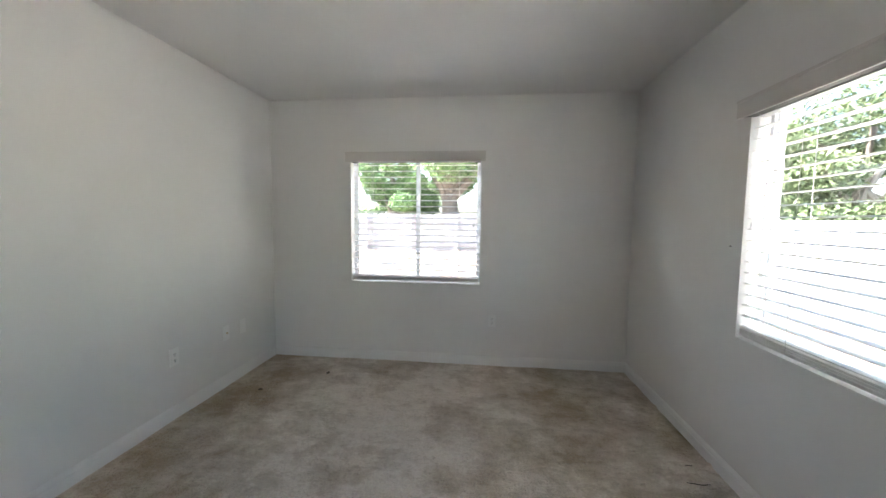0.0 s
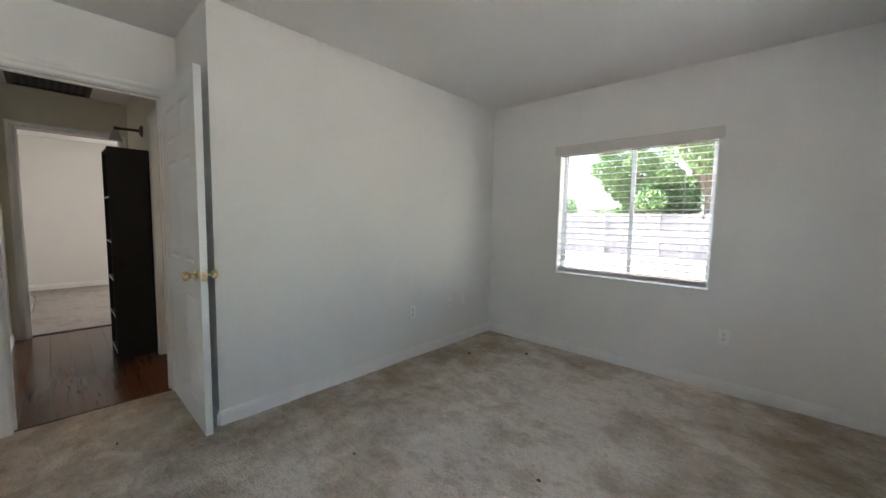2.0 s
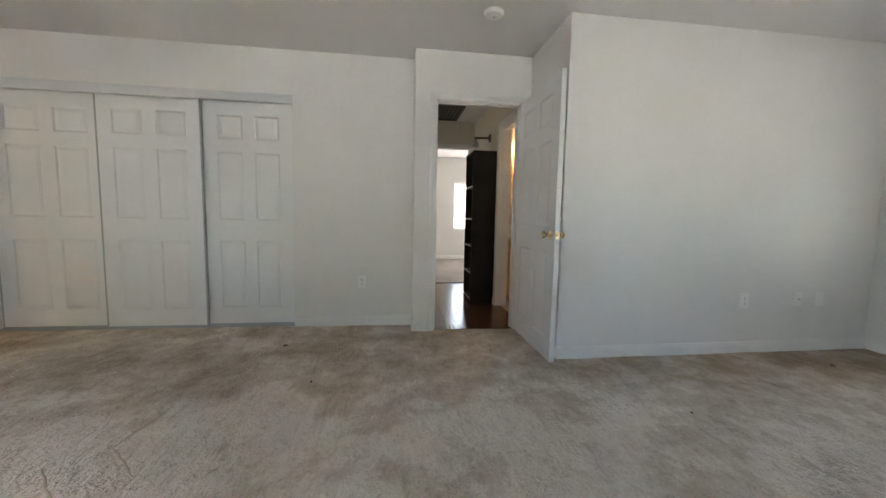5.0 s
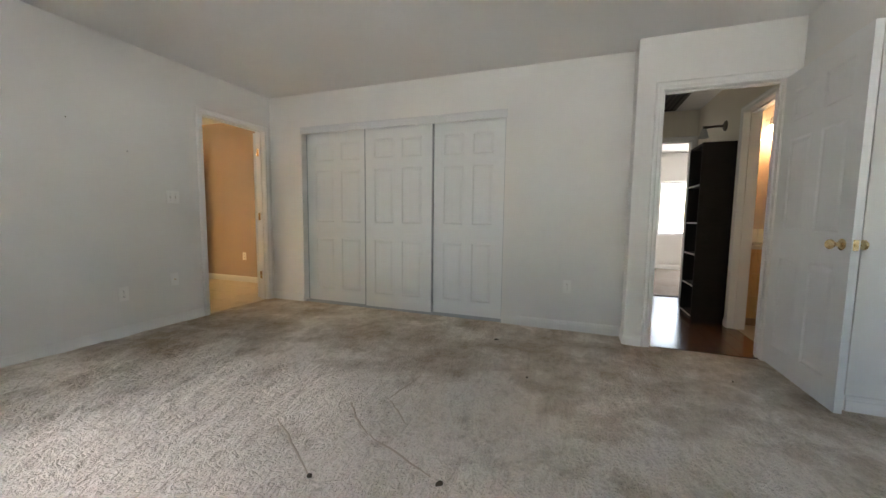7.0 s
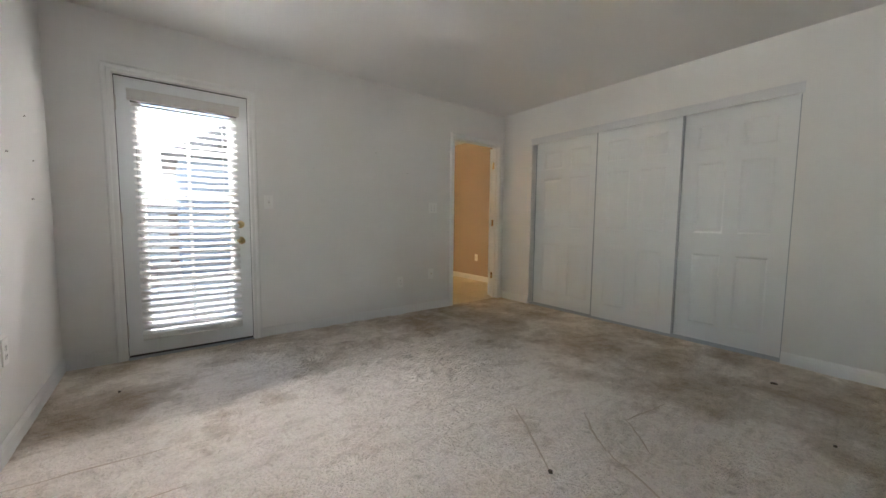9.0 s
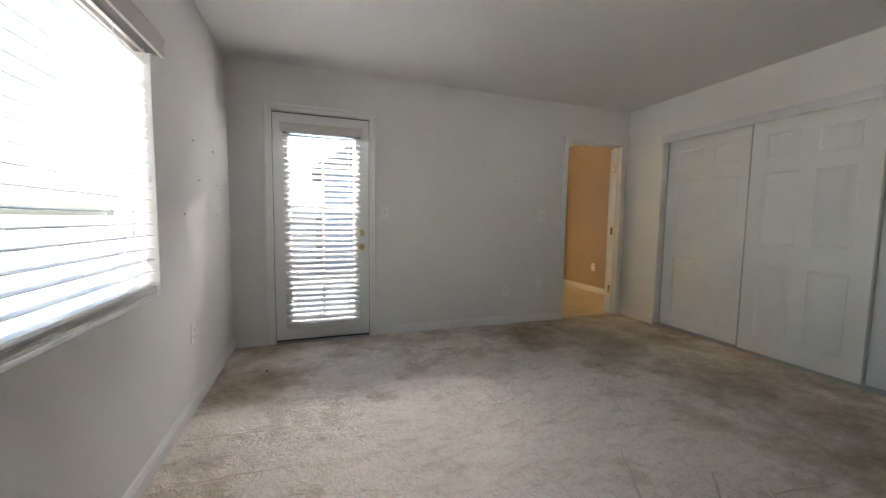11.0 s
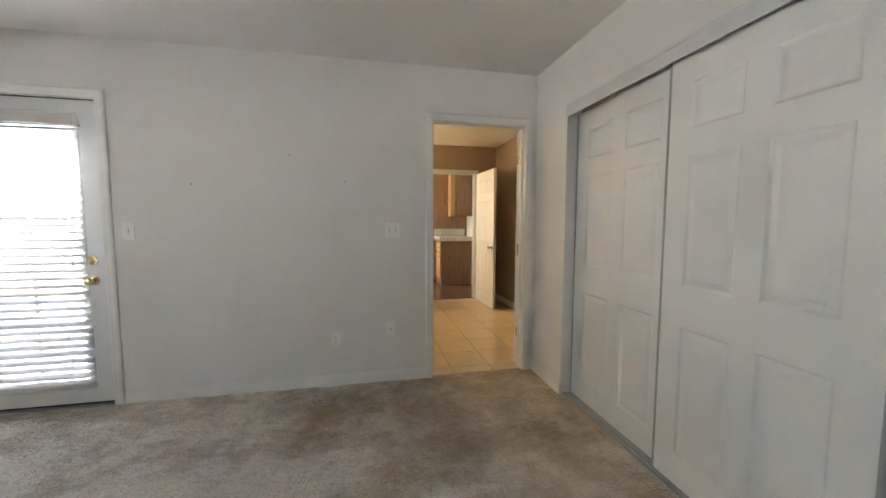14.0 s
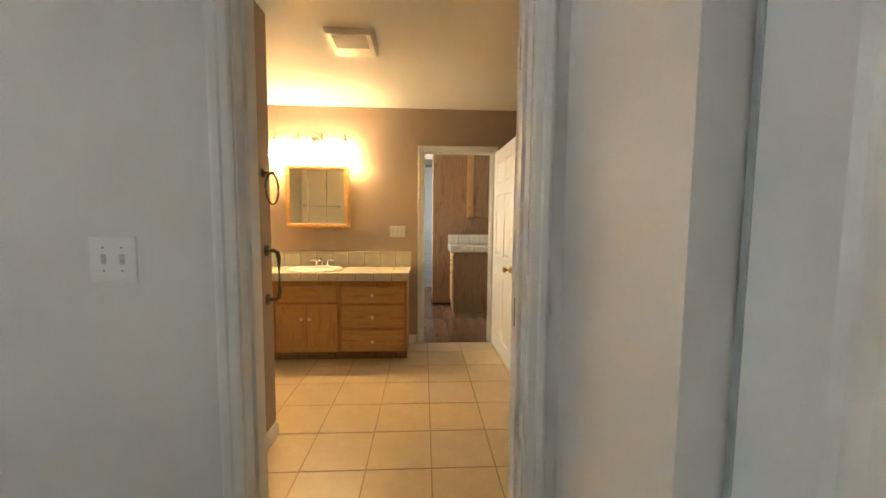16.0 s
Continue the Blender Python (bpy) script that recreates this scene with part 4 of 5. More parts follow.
# garden door with a full glass and its own blind
gd = thing("door_garden", pose(ED[1] - 0.004, S - 0.012, 0.028, 0, 0, 180), "white glazed garden door with a slatted blind and brass locks", "door")
gd["kind"] = "structure"
gw, gh = ED[1] - ED[0] - 0.008, 2.008
ga, gb, gz0, gz1 = 0.130, gw - 0.130, 0.20, 1.87
bm = bmesh.new()
for a in ((0, ga, 0, 0.042, 0, gh), (gb, gw, 0, 0.042, 0, gh), (ga, gb, 0, 0.042, 0, gz0), (ga, gb, 0, 0.042, gz1, gh)):
    box(bm, *a)
part("slab", bm, DOORPAINT, gd)
bm = bmesh.new()
sweep_frame(bm, [(ga, gz0), (ga, gz1), (gb, gz1), (gb, gz0)], [(0.03, 0), (0.026, -0.010), (0.010, -0.013), (-0.012, -0.006), (-0.014, 0.008), (0, 0.012)], True)
part("glass_frame", bm, DOORPAINT, gd)
bm = bmesh.new()
box(bm, ga, gb, 0.018, 0.024, gz0, gz1)
pane = part("pane", bm, GLASS, gd, "clear door glass")
pane.visible_shadow = False
bm = bmesh.new()
for k in range(1, 5):
    z = gz0 + (gz1 - gz0) * k / 5
    box(bm, ga, gb, 0.012, 0.018, z - 0.011, z + 0.011)
box(bm, (ga + gb) / 2 - 0.011, (ga + gb) / 2 + 0.011, 0.011, 0.017, gz0, gz1)
part("glazing_bar", bm, DOORPAINT, gd)
for z, prof in ((0.835, "knob"), (0.97, "bolt")):
    bm = bmesh.new()
    m = Matrix.Translation((gw - 0.072, 0, z)) @ Vector((0, -1, 0)).to_track_quat("Z", "Y").to_matrix().to_4x4()
    if prof == "knob":
        lathe(bm, [(0, 0), (0.031, 0), (0.032, 0.004), (0.022, 0.010), (0.011, 0.013), (0.011, 0.03), (0.019, 0.037), (0.027, 0.047), (0.026, 0.057), (0.018, 0.064), (0, 0.066)], m, 22)
        part("door_knob", bm, BRASS, gd, "polished brass knob", True)
    else:
        lathe(bm, [(0, 0), (0.030, 0), (0.031, 0.005), (0.024, 0.012), (0, 0.014)], m, 22)
        bolt = part("deadbolt", bm, BRASS, gd, "polished brass deadbolt", True)
        bm = bmesh.new()
        box(bm, gw - 0.076, gw - 0.068, -0.030, -0.012, z - 0.017, z + 0.017, 0.002)
        part("thumb_turn", bm, BRASS, bolt, "", True)
for z in (0.18, 1.0, 1.82):
    bm = bmesh.new()
    rod(bm, (-0.003, -0.006, z - 0.05), (-0.003, -0.006, z + 0.05), 0.006, n=10)
    box(bm, -0.001, 0.006, -0.003, 0.0, z - 0.05, z + 0.05)
    part("hinge", bm, NICKEL, gd, "dull steel hinge", True)
# dark strip set in the gap round the slab, painting its shade
bm = bmesh.new()
box(bm, -0.0038, -0.0002, 0.002, 0.020, 0, gh + 0.008)
box(bm, gw + 0.0002, gw + 0.0038, 0.002, 0.020, 0, gh + 0.008)
box(bm, -0.0002, gw + 0.0002, 0.002, 0.020, gh + 0.0005, gh + 0.008)
part("gap_shade", bm, SLOT, gd, "dark strip painting the shade in the door gap")
bm = bmesh.new()
box(bm, 0.0, gw, 0.004, 0.038, -0.026, -0.001)
part("door_sweep", bm, SLOT, gd, "black rubber door sweep")
blind(pose(ED[1] - 0.085, S + 0.028, 0, 0, 0, 180), 0.66, 0.135, 1.865, 28, "white slatted door blind with tilted slats", pitch=0.050, valance=0.012, over=0.012, vh=0.075)
th = thing("door_sill", pose(0.70, S, 0), "aluminium threshold under the garden door", "threshold")
bm = bmesh.new()
box(bm, -0.415, 0.415, -0.155, 0.012, -0.03, 0.012, 0.004)
part("threshold", bm, TRACK, th)

th = thing("strike_plate", pose(WD, HD[0], 0.915), "small brass strike plate on the door jamb", "strike plate")
bm = bmesh.new()
box(bm, -0.042, -0.012, -0.001, 0.0025, -0.028, 0.028, 0.001)
part("plate", bm, BRASS, th)
th = thing("floor_threshold", pose(HW - 0.075, 0.2875, 0), "dark strip between laminate and carpet", "threshold")
bm = bmesh.new()
box(bm, -0.02, 0.025, -0.372, 0.372, -0.02, 0.010, 0.004)
part("strip", bm, BLACKWOOD, th)

# ---- wall plates, nails and the smoke alarm ----
plate(pose(0.258, N, 0.42), "white duplex outlet on the wall", "outlet", "bedroom outlets")
plate(pose(WN, 2.285, 0.415, 0, 0, 90), "white duplex outlet low on the wall", "outlet", "bedroom outlets")
plate(pose(WN, 2.775, 0.425, 0, 0, 90), "white cable plate low on the wall", "coax")
plate(pose(WN, 2.975, 0.424, 0, 0, 90), "white blank plate low on the wall", "blank")
plate(pose(WC, -0.746, 0.41, 0, 0, 90), "white duplex outlet beside the closet", "outlet", "bedroom outlets")
plate(pose(E, -3.19, 0.45, 0, 0, -90), "white duplex outlet under the window end", "outlet", "bedroom outlets")
plate(pose(-1.183, S, 0.362, 0, 0, 180), "white duplex outlet on the garden wall", "outlet", "bedroom outlets")
plate(pose(-1.597, S, 0.424, 0, 0, 180), "grey-white cable plate on the garden wall", "coax")
plate(pose(0.138, S, 1.195, 0, 0, 180), "white single switch beside the garden door", "switch")
plate(pose(-1.619, S, 1.194, 0, 0, 180), "white double switch beside the bathroom door", "double")
plate(pose(-2.146, BS, 1.188, 0, 0, 180), "white triple switch on the tan wall", "triple")
plate(pose(-3.48, -5.495, 0.40, 0, 0, 90), "white duplex outlet on the tan wall", "outlet")


def nail(m):
    bm = bmesh.new()
    rod(bm, (0, 0.002, 0), (0.0, -0.006, 0.002), 0.002, n=8)
    rod(bm, (0, -0.006, 0.002), (0, -0.008, 0.003), 0.0038, n=8)
    ob = tagged(new("nail", to_mesh("nail", bm, BRONZE)), "small dark nail stuck in the wall", "nail", "wall nails")
    ob.matrix_basis = m
    return ob


for x, z in ((-0.252, 1.512), (-0.890, 1.734), (-1.270, 1.553)):
    nail(pose(x, S, z, 0, 0, 180))
for y, z in ((-3.322, 1.58), (-3.753, 1.586), (-3.42, 1.353), (-3.86, 1.361), (-3.13, 1.142), (-3.80, 1.143), (2.192, 1.216)):
    nail(pose(E, y, z, 0, 0, -90))
th = thing("smoke_alarm", pose(-1.95, 0.22, H, 180), "round white smoke alarm on the ceiling", "smoke alarm")
bm = bmesh.new()
lathe(bm, [(0, -0.001), (0.068, -0.001), (0.068, 0.012), (0.060, 0.026), (0.040, 0.033), (0, 0.034)], Matrix(), 28)
part("housing", bm, PLASTIC, th, "", True)
bm = bmesh.new()
lathe(bm, [(0, 0.033), (0.012, 0.033), (0.011, 0.037), (0, 0.037)], Matrix(), 14)
part("test_button", bm, SHELFEDGE, th)


def debris(x, y, r, seed):
    """A small dark clump of dirt trodden into the carpet."""
    rng = random.Random(seed)
    bm = bmesh.new()
    lathe(bm, [(r, -0.004), (r * 0.9, 0.003), (r * 0.5, 0.006), (0.0, 0.007)], Matrix.Diagonal((rng.uniform(0.8, 1.5), rng.uniform(0.6, 1.0), 1, 1)), 10)
    for v in bm.verts:
        v.co += Vector((rng.uniform(-1, 1), rng.uniform(-1, 1), 0)) * r * 0.25
    ob = tagged(new("dirt_clump", to_mesh("dirt_clump", bm, DIRT, True)), "small dark dirt clump on the carpet", "dirt", "dirt on the carpet")
    ob.matrix_basis = pose(x, y, 0.002, 0, 0, rng.uniform(0, 180))


DIRT = material("dark_dirt", (0.10, 0.075, 0.05), 0.9)
for k, (x, y, r) in enumerate(((-2.28, -1.29, 0.022), (-0.385, -1.65, 0.018), (-0.53, -1.15, 0.020), (-0.17, -3.50, 0.024), (-1.06, 1.15, 0.015), (-1.55, 2.73, 0.022), (-1.16, 3.10, 0.024), (-0.26, 1.66, 0.016),
                               (-1.62, -0.95, 0.012), (1.12, -3.62, 0.018), (-2.05, 0.30, 0.010), (0.62, -2.95, 0.010))):
    debris(x, y, r * 0.62, k)


def crease(points, r, mat, seed):
    """A thin dark strip painting a carpet fold's shade, half sunk in the pile."""
    rng = random.Random(seed)
    bm = bmesh.new()
    pts, rad = [], []
    n = 9
    for k in range(n):
        f = k / (n - 1)
        g = f * (len(points) - 1)
        i = min(int(g), len(points) - 2)
        a, b = Vector(points[i]), Vector(points[i + 1])
        q = a.lerp(b, g - i)
        pts.append((q.x + rng.uniform(-1, 1) * 0.006, q.y + rng.uniform(-1, 1) * 0.006, 0.0015))
        rad.append(r * (0.35 + 0.65 * math.sin(math.pi * min(max(f, 0.06), 0.94))))
    tube(bm, pts, rad, 6)
    bm.transform(Matrix.Translation((0, 0, 0.0015)) @ Matrix.Diagonal((1, 1, 0.3, 1)))
    tagged(new("crease_shade", to_mesh("crease_shade", bm, mat, True)), "thin dark strip painting the shade of a carpet crease", "crease", "carpet creases")


# strip colours that paint the shade inside folds and drag marks
CREASE = material("dark_fold_shade", (0.06, 0.044, 0.03), 0.95)
FOLDSHADE = material("brown_fold_shade", (0.64, 0.54, 0.43), 0.95)
for k, (pts, r, mat) in enumerate((
        (((1.20, 2.845), (1.43, 2.85)), 0.005, CREASE), (((1.22, 2.19), (1.43, 2.20)), 0.005, CREASE), (((1.17, 2.07), (1.26, 2.04), (1.40, 2.05)), 0.004, CREASE),
        (((1.40, -2.82), (1.15, -2.81), (0.83, -2.78)), 0.006, FOLDSHADE), (((1.40, -2.475), (1.1, -2.47), (0.82, -2.455)), 0.006, FOLDSHADE),
        (((-0.66, -2.08), (-0.54, -1.88), (-0.38, -1.65)), 0.006, FOLDSHADE), (((-0.93, -1.83), (-0.82, -1.72), (-0.71, -1.58)), 0.006, FOLDSHADE), (((-0.71, -1.58), (-0.64, -1.40), (-0.55, -1.20)), 0.006, FOLDSHADE),
        (((-1.05, -1.66), (-1.20, -1.63), (-1.40, -1.60)), 0.006, FOLDSHADE), (((-1.05, -1.66), (-0.95, -1.55), (-0.85, -1.45)), 0.005, FOLDSHADE),
        (((1.22, -3.19), (1.38, -3.20)), 0.006, FOLDSHADE), (((1.18, -3.54), (1.36, -3.55)), 0.006, FOLDSHADE))):
    crease(pts, r, mat, 60 + k)


# ---- bathroom ----
def raised_front(th, name, u0, u1, z0, z1, y, mat, knob=None, frame_w=0.0, t=0.018):
    """A drawer front or framed door on a cabinet whose face is at y and looks towards +y."""
    bm = bmesh.new()
    box(bm, u0, u1, y, y + t, z0, z1, 0.004)
    if frame_w:
        bm.free()
        bm = bmesh.new()
        for a in ((u0, u0 + frame_w, z0, z1), (u1 - frame_w, u1, z0, z1), (u0 + frame_w, u1 - frame_w, z0, z0 + frame_w), (u0 + frame_w, u1 - frame_w, z1 - frame_w, z1)):
            box(bm, a[0], a[1], y, y + t, a[2], a[3], 0.003)
    front = part(name, bm, mat, th)
    if frame_w:
        bm = bmesh.new()
        box(bm, u0 + frame_w - 0.004, u1 - frame_w + 0.004, y + 0.002, y + 0.009, z0 + frame_w - 0.004, z1 - frame_w + 0.004)
        part("door_panel", bm, OAK, front)
    if knob:
        bm = bmesh.new()
        lathe(bm, [(0, 0), (0.009, 0), (0.007, 0.010), (0.016, 0.018), (0.016, 0.024), (0.009, 0.029), (0, 0.030)], Matrix.Translation((knob[0], y + t, knob[1])) @ Matrix.Rotation(radians(-90), 4, "X"), 16)
        part("knob", bm, KNOB, front, "round cream ceramic knob", True)
    return front


VX0, VX1, VF = -2.265, -0.36, -6.575
van = thing("bathroom_vanity", pose(0, 0, 0), "honey oak bathroom vanity with drawers and doors", "vanity")
bm = bmesh.new()
box(bm, VX0, VX1, BS, VF, 0.085, 0.765, 0.002)
part("body", bm, OAKSHADE, van, "oak face frame, darkened to paint in drawer shade")
bm = bmesh.new()
box(bm, VX0, VX1, BS, VF - 0.05, 0.0, 0.084)
part("toe_kick", bm, OAKDULL, van, "darker oak toe kick")
for z0, z1 in ((0.545, 0.692), (0.318, 0.517), (0.090, 0.285)):
    raised_front(van, "drawer", -2.236, -1.672, z0, z1, VF, OAKACROSS, (-1.952, (z0 + z1) / 2))
raised_front(van, "false_drawer_front", -1.625, -1.10, 0.556, 0.700, VF, OAKACROSS)
raised_front(van, "cabinet_door", -1.636, -1.360, 0.090, 0.530, VF, OAK, (-1.385, 0.402), 0.045)
raised_front(van, "cabinet_door", -1.350, -1.085, 0.090, 0.530, VF, OAK, (-1.318, 0.402), 0.045)
raised_front(van, "cabinet_door", -1.06, -0.42, 0.090, 0.700, VF, OAK, None, 0.05)

ct = thing("vanity_countertop", pose(0, 0, 0), "cream tiled vanity countertop with tiled backsplash", "countertop")
SX, SY = -1.372, -6.80
bm = bmesh.new()
for a in ((VX0 - 0.02, SX - 0.19, BS, VF + 0.03), (SX + 0.19, VX1, BS, VF + 0.03), (SX - 0.19, SX + 0.19, BS, SY - 0.13), (SX - 0.19, SX + 0.19, SY + 0.13, VF + 0.03)):
    box(bm, a[0], a[1], a[2], a[3], 0.766, 0.815)
part("setting_bed", bm, GROUT, ct, "brown grout bed")
made = {}


def slab_tile(parent, x0, x1, y0, y1, z0, z1, mat=COUNTERTILE):
    key = (round(x1 - x0, 3), round(y1 - y0, 3), round(z1 - z0, 3), mat.name)
    if key not in made:
        q = bmesh.new()
        box(q, 0.003, x1 - x0 - 0.003, 0.0, y1 - y0, 0.0, z1 - z0, 0.004)
        made[key] = to_mesh("tile", q, mat)
    piece("tile", made[key], parent, pose(x0, y0, z0))


k = 0
while VX0 - 0.024 + 0.1625 * k < VX1 - 0.05:
    x0 = VX0 - 0.024 + 0.1625 * k
    x1 = min(x0 + 0.1625, VX1)
    slab_tile(ct, x0, x1, VF + 0.002, VF + 0.042, 0.752, 0.826)
    slab_tile(ct, x0, x1, BS + 0.002, BS + 0.016, 0.824, 0.955)
    slab_tile(ct, x0, x1, BS + 0.002, BS + 0.022, 0.957, 0.978)
    for r in range(3):
        y1 = VF - 0.001 - 0.1625 * r
        y0 = max(y1 - 0.159, BS + 0.018)
        if x1 < SX - 0.19 or x0 > SX + 0.19 or y1 < SY - 0.13 or y0 > SY + 0.13:
            slab_tile(ct, x0, x1, y0, y1, 0.8155, 0.823)
    k += 1
slab_tile(ct, VX0 - 0.026, VX0 - 0.005, BS + 0.005, VF - 0.002, 0.752, 0.826)

sink = thing("bathroom_sink", pose(SX, SY, 0.823), "white oval drop-in bathroom sink", "sink")
bm = bmesh.new()
lathe(bm, [(0.262, 0.0), (0.268, 0.006), (0.258, 0.014), (0.235, 0.014), (0.215, 0.002), (0.185, -0.05), (0.12, -0.105), (0.03, -0.12), (0.0, -0.12)], Matrix.Diagonal((1, 0.80, 1, 1)), 40)
part("basin", bm, PORCELAIN, sink, "", True)
bm = bmesh.new()
lathe(bm, [(0, -0.119), (0.022, -0.119), (0.02, -0.116), (0, -0.115)], Matrix(), 16)
part("drain", bm, CHROME, sink, "chrome drain")
fau = thing("faucet", pose(SX - 0.02, SY - 0.175, 0.836), "chrome faucet with white porcelain handles", "faucet")
bm = bmesh.new()
lathe(bm, [(0, 0), (0.085, 0), (0.085, 0.008), (0.07, 0.014), (0, 0.014)], Matrix.Diagonal((1, 0.32, 1, 1)), 24)
part("base", bm, CHROME, fau, "", True)
bm = bmesh.new()
tube(bm, [(0, 0, 0.01), (0, 0, 0.06), (0, 0.03, 0.085), (0, 0.075, 0.085), (0, 0.10, 0.065)], [0.014, 0.012, 0.011, 0.010, 0.010], 12)
part("spout", bm, CHROME, fau, "", True)
for s in (-1, 1):
    bm = bmesh.new()
    lathe(bm, [(0, 0.01), (0.018, 0.01), (0.012, 0.03), (0.014, 0.05), (0.008, 0.06), (0, 0.061)], Matrix.Translation((s * 0.055, 0, 0)), 14)
    hb = part("handle_base", bm, CHROME, fau, "", True)
    bm = bmesh.new()
    tube(bm, [(s * 0.055, 0, 0.052), (s * 0.085, 0.004, 0.056), (s * 0.115, 0.008, 0.054)], [0.007, 0.010, 0.008], 10)
    part("lever", bm, PORCELAIN, hb, "white porcelain lever", True)

mc = thing("medicine_cabinet", pose(0, 0, 0), "oak framed medicine cabinet with three mirror doors", "medicine cabinet")
mx0, mx1, mz0, mz1, my = -1.668, -1.055, 1.226, 1.834, BS + 0.115
bm = bmesh.new()
box(bm, mx0 + 0.01, mx1 - 0.01, BS, my - 0.02, mz0 + 0.008, mz1 - 0.008)
part("body", bm, OAK, mc)
bm = bmesh.new()
sweep_frame(bm, [(mx0, mz0), (mx0, mz1), (mx1, mz1), (mx1, mz0)], [(0, -0.02), (0, 0.002), (-0.006, 0.005), (-0.030, 0.003), (-0.040, -0.003), (-0.040, -0.02)], True)
bm.transform(Matrix.Translation((0, my, 0)))
part("frame", bm, OAKACROSS, mc)
for k in range(3):
    a = mx0 + 0.040 + k * (mx1 - mx0 - 0.080) / 3
    b = a + (mx1 - mx0 - 0.080) / 3
    bm = bmesh.new()
    box(bm, a + 0.0015, b - 0.0015, my - 0.012, my - 0.005, mz0 + 0.038, mz1 - 0.038, 0.0015)
    part("mirror_door", bm, MIRROR, mc, "mirror glass door")
bm = bmesh.new()
lathe(bm, [(0, 0), (0.05, 0), (0.045, 0.012), (0, 0.014)], Matrix.Translation(((mx0 + mx1) / 2, my - 0.004, mz0 + 0.008)) @ Matrix.Rotation(radians(-90), 4, "X") @ Matrix.Diagonal((1, 0.35, 1, 1)), 18)
part("finger_pull", bm, OAKACROSS, mc)


def shade_profile(s=1.0):
    return [(0.028 * s, 0.0), (0.034 * s, -0.02), (0.044 * s, -0.06), (0.058 * s, -0.10), (0.078 * s, -0.14), (0.075 * s, -0.141), (0.054 * s, -0.10), (0.030 * s, -0.02)]


def vanity_light(m, spots, length, label, mat=SHADE):
    """A lamp bar on a wall: local x along it, +y into the room."""
    th = thing("vanity_light", m, label, "wall lamp")
    bm = bmesh.new()
    lathe(bm, [(0, 0), (0.06, 0), (0.058, 0.012), (0.04, 0.02), (0, 0.022)], Matrix.Rotation(radians(-90), 4, "X"), 24)
    part("wall_plate", bm, NICKEL, th, "", True)
    bm = bmesh.new()
    tube(bm, [(0, 0.015, -0.02), (0, 0.07, -0.035), (0, 0.11, -0.01), (0, 0.12, 0.0)], 0.009, 10)
    part("arm", bm, NICKEL, th, "", True)
    bm = bmesh.new()
    rod(bm, (-length / 2, 0.12, 0), (length / 2, 0.12, 0), 0.007, n=10)
    part("bar", bm, NICKEL, th, "brushed nickel bar", True)
    for x in spots:
        bm = bmesh.new()
        lathe(bm, [(0, 0.035), (0.010, 0.032), (0.016, 0.01), (0.020, -0.02), (0.030, -0.05), (0, -0.05)], Matrix.Translation((x, 0.12, 0)), 16)
        holder = part("lamp_holder", bm, NICKEL, th, "", True)
        bm = bmesh.new()
        lathe(bm, shade_profile(), Matrix.Translation((x, 0.12, -0.048)), 24)
        part("shade", bm, mat, holder, "glowing frosted glass shade", True)
    return th


vanity_light(pose(-1.302, BS, 2.115), (-0.335, -0.115, 0.115, 0.335), 0.72, "brushed nickel lamp bar with four glowing shades")

for x in (-1.637, -1.417, -1.187, -0.967):
    data = bpy.data.lights.new("bulb", "POINT")
    data.energy, data.color, data.shadow_soft_size = 0.8, (1.0, 0.76, 0.40), 0.028
    bulb = new("bulb", data)
    bulb.location = (x, BS + 0.13, 1.945)

th = thing("towel_ring", pose(-1.53, -5.33, 1.555), "dark nickel towel ring on the partition wall", "towel ring")
bm = bmesh.new()
lathe(bm, [(0, 0), (0.026, 0), (0.024, 0.008), (0.010, 0.014), (0.009, 0.055), (0.012, 0.058), (0, 0.06)], Matrix.Rotation(radians(-90), 4, "Y"), 18)
part("post", bm, DARKNICKEL, th, "", True)
bm = bmesh.new()
tube(bm, [(-0.05, 0.085 * math.sin(a), -0.085 + 0.085 * math.cos(a)) for a in np.linspace(0.0, 2 * math.pi, 33)[:-1].tolist() + [0.0]], 0.0055, 8)
part("ring", bm, DARKNICKEL, th, "", True)
th = thing("grab_bar", pose(-1.53, -5.35, 0.985), "dark nickel upright grab bar on the partition", "grab bar")
bm = bmesh.new()
tube(bm, [(0, 0, 0.14), (-0.045, 0, 0.14), (-0.062, 0, 0.128), (-0.068, 0, 0.10), (-0.068, 0, -0.10), (-0.062, 0, -0.128), (-0.045, 0, -0.14), (0, 0, -0.14)], 0.012, 12)
part("bar", bm, DARKNICKEL, th, "", True)
for z in (0.14, -0.14):
    bm = bmesh.new()
    lathe(bm, [(0, 0), (0.032, 0), (0.030, 0.008), (0.014, 0.012), (0, 0.012)], Matrix.Translation((0, 0, z)) @ Matrix.Rotation(radians(-90), 4, "Y"), 18)
    part("flange", bm, DARKNICKEL, th, "", True)
th = thing("towel_bar", pose(-0.70, S - 0.14, 1.53), "brushed nickel towel bar on the tan wall", "towel bar")
bm = bmesh.new()
rod(bm, (-0.28, -0.06, 0), (0.28, -0.06, 0), 0.009, n=12)
part("bar", bm, NICKEL, th, "", True)
for x in (-0.28, 0.28):
    bm = bmesh.new()
    lathe(bm, [(0, 0), (0.028, 0), (0.02, 0.012), (0.012, 0.03), (0.016, 0.07), (0, 0.075)], Matrix.Translation((x, 0, 0)) @ Matrix.Rotation(radians(90), 4, "X"), 16)
    part("bracket", bm, NICKEL, th, "", True)
th = thing("exhaust_fan", pose(-1.958, -5.70, H), "white plastic exhaust fan cover on the ceiling", "exhaust fan")
bm = bmesh.new()
a, b = [], []
